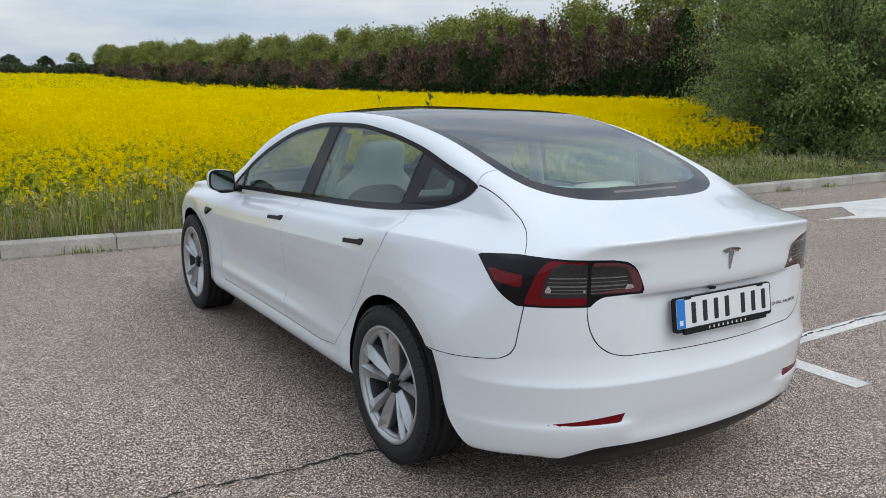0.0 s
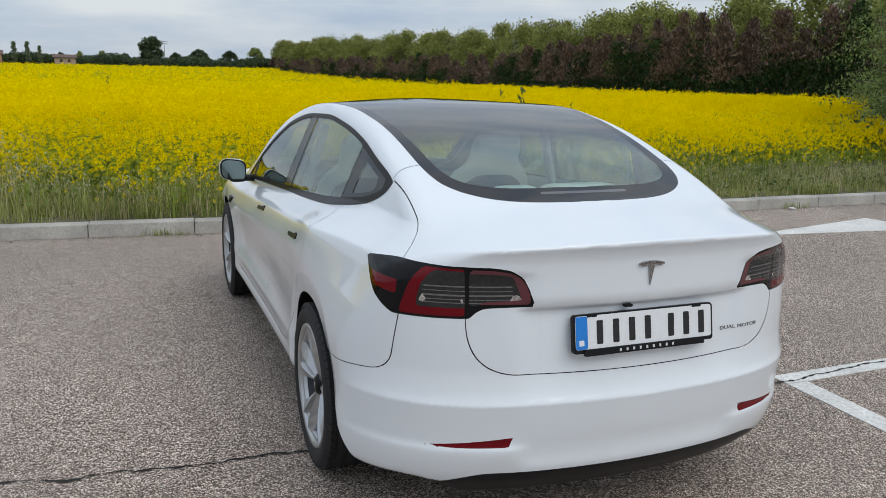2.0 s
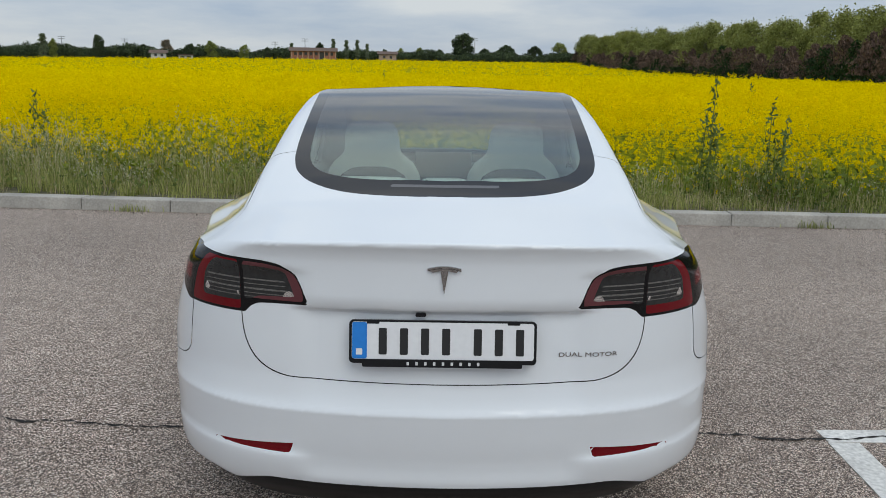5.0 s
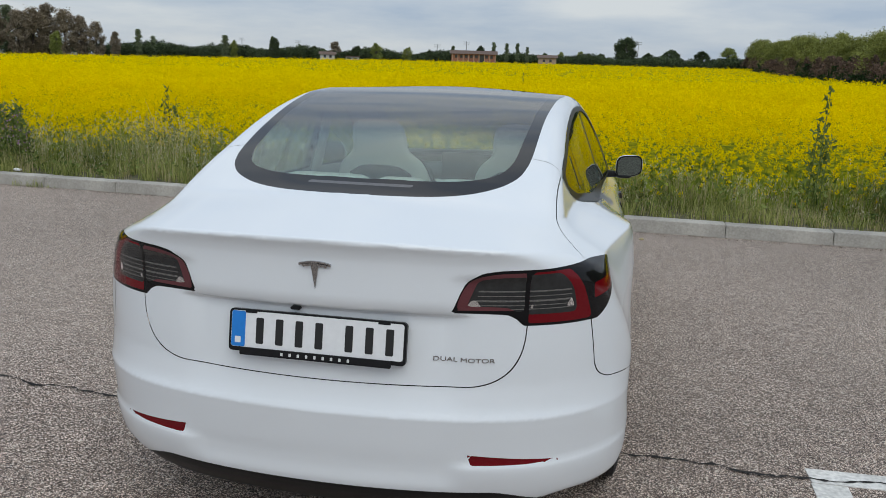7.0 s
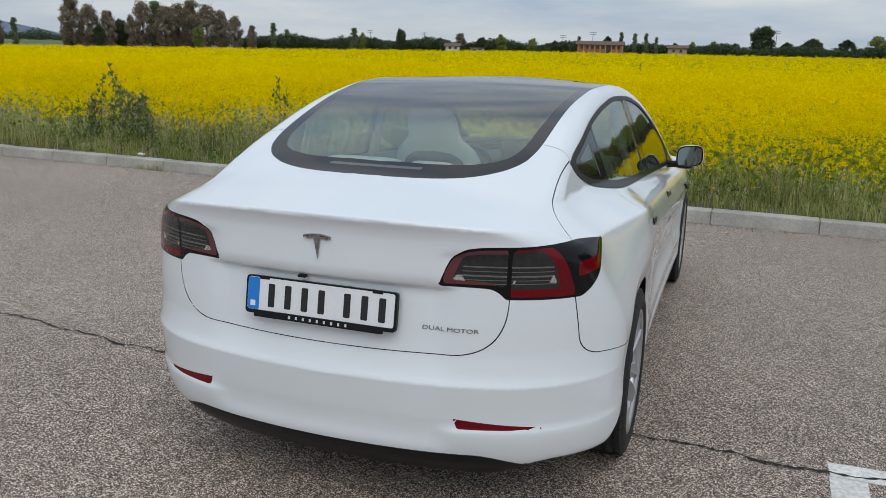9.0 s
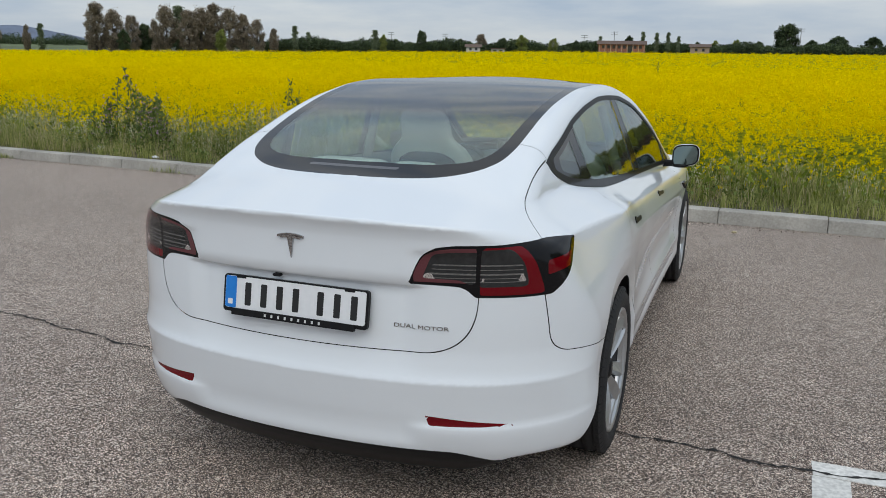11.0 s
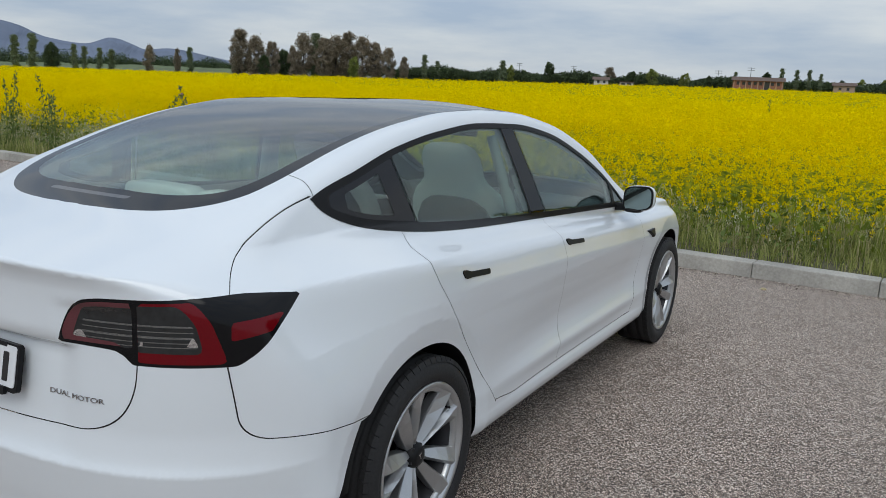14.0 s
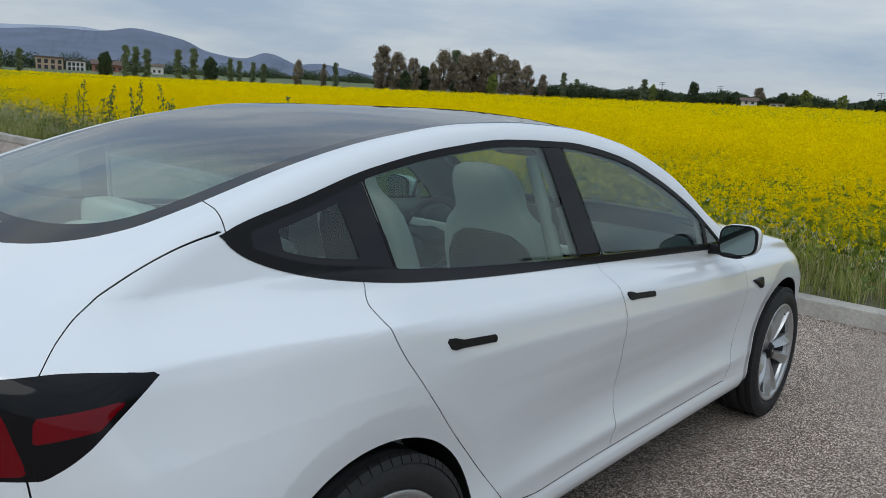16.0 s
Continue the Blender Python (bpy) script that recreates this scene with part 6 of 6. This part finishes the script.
FAR = "trees beyond the field"
poplar = tree("poplar", "tall narrow green poplar beyond the field", 12.0, 3.4, 0.2, FAR_POPLAR, 0.16, 6000, 61, 34, 0.05, True, group=FAR)
round_tree = tree("far_tree", "rounded dark-green tree beyond the field", 10.0, 9.0, 0.25, FAR_LEAF, 0.2, 14000, 62, 60, 0.06, group=FAR)
brown_tree = tree("far_brown_tree", "tall brownish tree coming into leaf beyond the field", 14.0, 8.0, 0.28, FAR_BROWN, 0.2, 13000, 63, 90, 0.05, group=FAR, tall=0.9)
other_brown = tree("far_brown_tree", "tall ragged brownish tree coming into leaf beyond the field", 14.0, 7.0, 0.28, FAR_BROWN, 0.2, 10000, 66, 60, 0.08, group=FAR, tall=1.3)
spring_tree = tree("far_spring_tree", "fresh green tree beyond the field", 10.0, 8.5, 0.25, SPRING_LEAF, 0.24, 6000, 64, 44, 0.06, group=FAR)
# bearing, elevation of the top, distance, girth
POPLARS = [(31.1, 2.3, 260, 1), (30.2, 1.9, 262, 1.2), (25.66, 2.14, 255, 1.3), (7.5, 2.28, 262, 0.9), (6.6, 2.22, 262, 0.9), (5.87, 2.24, 262, 0.9), (5.2, 2.0, 262, 0.9), (10.3, 1.95, 270, 1.0), (57.1, 2.16, 215, 1), (56.1, 2.33, 215, 1.1), (60.3, 2.2, 210, 1), (59.7, 2.15, 213, 1), (59.0, 2.05, 211, 1.1), (53.8, 1.8, 230, 1), (53.2, 1.7, 232, 1), (52.3, 1.65, 235, 1), (51.6, 1.6, 236, 1.2), (46.8, 2.0, 245, 1), (66.5, 1.5, 235, 1.1), (67.6, 1.45, 235, 1.1), (38.6, 3.4, 268, 1.2)]
ROUND = [(8.4, 1.95, 275, 0.6), (61.6, 1.6, 240, 0.6), (55.1, 1.75, 240, 0.6), (40.7, 2.1, 266, 0.7), (42.0, 1.7, 250, 0.6), (22.5, 2.1, 262, 0.55), (16.9, 1.7, 266, 0.8), (19.8, 1.6, 268, 0.8), (11.9, 1.6, 262, 0.6), (-1.4, 2.74, 300, 0.9), (-4.4, 2.0, 300, 1.1), (-6.3, 1.95, 290, 1.0), (-2.9, 1.75, 295, 0.9), (-10.0, 2.4, 270, 0.9), (0.2, 1.65, 290, 0.7), (4.0, 1.6, 280, 0.6)]
BROWN = [(47.6, 1.85, 246, 0.5), (49.3, 1.97, 235, 0.75), (43.6, 3.36, 262, 0.75), (42.6, 2.95, 262, 0.8), (41.5, 2.65, 262, 0.7), (39.4, 3.3, 264, 0.8), (38.0, 3.1, 260, 0.8), (37.2, 3.25, 264, 0.85), (36.4, 3.55, 264, 0.85), (35.4, 3.25, 262, 0.85), (34.5, 2.95, 262, 0.8), (33.6, 2.6, 260, 0.75), (32.5, 2.05, 258, 0.7), (40.1, 2.4, 258, 0.7), (18.4, 1.95, 268, 1.0)]
SPRING = [(35.9, 1.9, 250, 0.6), (37.6, 2.6, 268, 0.6), (25.1, 1.8, 262, 0.5), (15.6, 1.92, 258, 0.8), (13.4, 1.72, 256, 0.8), (1.6, 1.75, 285, 0.7), (2.9, 1.7, 285, 0.6), (-8.0, 2.2, 280, 0.9)]
plan = [(proto, *row) for proto, rows in ((poplar, POPLARS), (round_tree, ROUND), (brown_tree, BROWN[::2]), (other_brown, BROWN[1::2]), (spring_tree, SPRING)) for row in rows]
first = {}
for proto, az, el, dist, girth in plan:
    x, y = bearing(az, dist)
    tall = 12.0 if proto is poplar else 14.0 if proto in (brown_tree, other_brown) else 10.0
    s = max(0.2, top_height(az, el, dist) / tall)
    m = Matrix.Translation((x, y, float(ground_z(x, y)) - 0.1)) @ Matrix.Rotation(az * 1.7, 4, "Z") @ Matrix.Diagonal((s * girth * (1.3 if proto in (brown_tree, other_brown) else 1.1), s * girth * 1.1, s, 1))
    ob = proto if proto.name not in first else copy_thing(proto, m)
    first[proto.name] = True
    ob.matrix_basis = m

# continuous low woods along the horizon
r = np.random.default_rng(71)
pts, size = [], []
for az in np.arange(-12, 33, 0.16):
    dist = 272 + r.normal(0, 6)
    x, y = bearing(az, dist)
    z0 = float(ground_z(x, y))
    h = max(1.5, top_height(az, 1.42 + 0.16 * math.sin(az * 1.3) + r.normal(0, 0.06), dist))
    p = clump_points(r, (x, y, z0 + h * 0.45), (2.0, 2.2, h * 0.55), 650, 1.0)
    pts.append(p)
for az in np.arange(33, 72, 0.2):
    dist = 352 + r.normal(0, 8)
    x, y = bearing(az, dist)
    z0 = float(ground_z(x, y))
    h = max(1.5, top_height(az, 1.15 + 0.2 * math.sin(az * 2.1) + r.normal(0, 0.08), dist))
    pts.append(clump_points(r, (x, y, z0 + h * 0.45), (2.6, 2.6, h * 0.55), 420, 1.0))
# unseen ring of woods, added behind the car park to darken the car's reflections
for az in np.arange(72, 345, 0.9):
    dist = 130 + 25 * math.sin(az * 0.11) + r.normal(0, 4)
    x, y = bearing(az, dist)
    if y > 20 or x > 20 and y > 0:
        continue
    h = 5 + 2.5 * math.sin(az * 0.37) + r.normal(0, 0.8)
    pts.append(clump_points(r, (x, y, h * 0.45), (2.6, 2.6, h * 0.55), 130, 1.0))
p = np.concatenate(pts)
tagged(new("distant_woods", scatter("distant_woods", p, r.uniform(0.13, 0.36, len(p)), FAR_LEAF, r)), "low dark woods beyond the field, with an unseen ring added behind the car park", "woods", kind="stuff")


# ---------------------------------------------------------------- far buildings
def house(name, label, az, dist, width, depth, wall_h, roof_h, wall_mat, windows, turn=0.0, flat=False, base=0.0):
    x, y = bearing(az, dist)
    z0 = float(ground_z(x, y)) + base
    h = thing(name, label, "building", Matrix.Translation((x, y, z0)) @ Matrix.Rotation(radians(az + turn), 4, "Z"))
    wall = part("wall", box_bm(-width / 2, width / 2, 0, depth, -1, wall_h), wall_mat, h)
    if flat:
        part("roof", box_bm(-width / 2 - 0.3, width / 2 + 0.3, -0.3, depth + 0.3, wall_h, wall_h + roof_h), ROOF_TILE, h, "flat roof edge")
    else:
        bm = bmesh.new()
        e = 0.5
        v = [bm.verts.new(c) for c in ((-width / 2 - e, -e, wall_h), (width / 2 + e, -e, wall_h), (width / 2 + e, depth + e, wall_h), (-width / 2 - e, depth + e, wall_h), (-width / 2 - e, depth / 2, wall_h + roof_h), (width / 2 + e, depth / 2, wall_h + roof_h))]
        for q in ((0, 1, 5, 4), (2, 3, 4, 5), (1, 2, 5), (3, 0, 4), (3, 2, 1, 0)):
            bm.faces.new([v[i] for i in q])
        part("roof", bm, ROOF_TILE, h, "brown tiled roof")
    for wx, wz, ww, wh in windows:
        part("window" if wh < 2 else "door", box_bm(wx - ww / 2, wx + ww / 2, -0.06, 0.1, wz, wz + wh), DARK_OPENING, h)
    return h


row = [(-5.2 + 1.5 * i, 1.1, 0.8, 0.9) for i in range(8)]
barn = house("brick_barn", "long low red-brick barn with a brown roof beyond the field", 8.85, 246, 13.2, 6, 2.3, 1.1, BRICK_WALL, [w for k, w in enumerate(row) if k not in (5,)] + [(2.3, 0.0, 1.6, 2.05)], base=0.9)
for i in range(9):
    part("pillar", box_bm(-6.4 + 1.58 * i, -6.15 + 1.58 * i, -0.12, 0.1, -0.5, 2.28), PALE_BRICK, barn, "pale pillar between the brick panels")
house("white_hut", "small white hut with a pitched roof beyond the field", 18.9, 250, 4.2, 4, 1.4, 0.9, WHITE_WALL, [(-0.8, 0.5, 0.7, 0.7), (0.9, 0.5, 0.7, 0.7)], base=0.7)
house("white_shed", "low white open shed beside the hut", 17.2, 252, 4.0, 3, 0.9, 0.25, WHITE_WALL, [(-1.0, 0.2, 1.2, 0.5), (0.8, 0.2, 1.2, 0.5)], flat=True, base=0.6)
house("stone_house", "half-hidden tan house with a sloping dark roof", 3.8, 255, 5.4, 5, 1.9, 0.9, TAN_WALL, [(-1.0, 0.6, 0.7, 0.8), (1.0, 0.6, 0.7, 0.8)], base=0.6)
house("tan_villa", "tan apartment building with pale columns far beyond the field", 65.0, 330, 9.0, 8, 4.4, 0.5, TAN_WALL, [(-3.3 + 2.2 * i, 2.4, 1.2, 1.4) for i in range(4)] + [(-3.3 + 2.2 * i, 0.4, 1.2, 1.4) for i in range(4)], flat=True, base=1.2)
house("tan_villa", "pale apartment building with open balconies far beyond the field", 63.5, 332, 6.5, 8, 3.6, 0.4, WHITE_WALL, [(-2.1 + 1.4 * i, 1.9, 0.9, 1.2) for i in range(4)] + [(-2.1 + 1.4 * i, 0.3, 0.9, 1.2) for i in range(4)], flat=True, base=1.2)
house("brick_villa", "reddish building with a tiled roof far beyond the field", 61.6, 330, 11.0, 8, 2.9, 1.7, BRICK_WALL, [(-4 + 2 * i, 0.9, 0.9, 1.3) for i in range(5)], base=1.2)
house("white_villa", "white house with a reddish roof far beyond the field", 58.8, 325, 6.5, 6, 2.8, 1.0, WHITE_WALL, [(-1.8 + 1.8 * i, 0.5, 0.8, 1.0) for i in range(3)], base=1.6)
house("grey_works", "low pale industrial building far beyond the field", 23.8, 330, 9.0, 8, 1.6, 0.4, WHITE_WALL, [(-3 + 3 * i, 0.4, 1.2, 0.7) for i in range(3)], flat=True, base=0.6)


def pole(az, el, dist):
    x, y = bearing(az, dist)
    h = top_height(az, el, dist)
    p = thing("power_pole", "thin power pole with a crossbar beyond the field", "pole", Matrix.Translation((x, y, float(ground_z(x, y)))), "power poles")
    part("mast", tubes_mesh("mast", [([(0, 0, -0.5), (0, 0, h)], [0.16, 0.1])], METAL_GREY, 6), None, p)
    for k, z in enumerate((h - 0.25, h - 0.9)):
        part("crossbar", box_bm(-1.1, 1.1, -0.08, 0.08, z, z + 0.14), METAL_GREY, p)
    return p


for az, el, dist in ((-2.2, 2.45, 290), (9.4, 2.2, 275), (11.4, 1.95, 275), (24.6, 1.95, 300), (20.9, 1.9, 300)):
    pole(az, el, dist)

# ---------------------------------------------------------------- far meadow and mountains
strip = np.array([bearing(az, d) for az in np.arange(44, 80, 2) for d in (232, 420)])
z = ground_z(strip[:, 0], strip[:, 1]) + np.tile([0.5, 2.2], len(strip) // 2)
k = len(strip) // 2
meadow = mesh_from("far_meadow", np.column_stack([strip, z]), [(2 * i, 2 * i + 1, 2 * i + 3, 2 * i + 2) for i in range(k - 1)], FAR_MEADOW)
tagged(new("far_meadow", meadow), "rough green meadow beyond the field", kind="structure")


def ridge(name, heights, dist, mat, label, seed):
    """A range of hills along the horizon: bearings and elevations of its crest."""
    r = np.random.default_rng(seed)
    crest = curve(heights)
    az = np.arange(heights[0][0], heights[-1][0], 0.12)
    el = crest(az) + np.cumsum(r.normal(0, 0.006, len(az))) * 0.35
    v = []
    for a, e in zip(az, el):
        for s in np.linspace(0, 1, 7):
            d = dist * (1 - 0.35 * (1 - s))
            x, y = bearing(a + 0.5 * math.sin(3 * s + a), d)
            v.append((x, y, 1.5 + d * math.tan(radians(e)) * s ** 0.8 + (0 if s == 1 else r.normal(0, 3) * s)))
    n = len(az)
    f = [(i * 7 + j, i * 7 + j + 1, (i + 1) * 7 + j + 1, (i + 1) * 7 + j) for i in range(n - 1) for j in range(6)]
    return tagged(new(name, mesh_from(name, v, f, mat, True)), label, kind="structure")


ridge("backdrop_mountain", [(40, 0.6), (44, 0.95), (46, 1.3), (48.1, 1.75), (49.5, 1.6), (51, 1.85), (52.5, 2.2), (53.6, 1.75), (55, 1.95), (57.4, 2.55), (58.8, 2.85), (60.2, 3.12), (61.5, 2.85), (63, 2.75), (65, 2.75), (68, 2.4), (74, 2.2), (84, 1.9), (100, 1.2)], 3600, MOUNTAIN, "blue mountain range on the horizon, haze put into its colour", 81)
ridge("backdrop_mountain_far", [(28, 0.5), (36, 0.75), (44, 1.0), (50, 1.2), (58, 2.4), (64, 3.0), (68, 2.75), (80, 2.5), (100, 1.5)], 4300, MOUNTAIN_FAR, "farther mountain range on the horizon, paled by painted haze", 82)
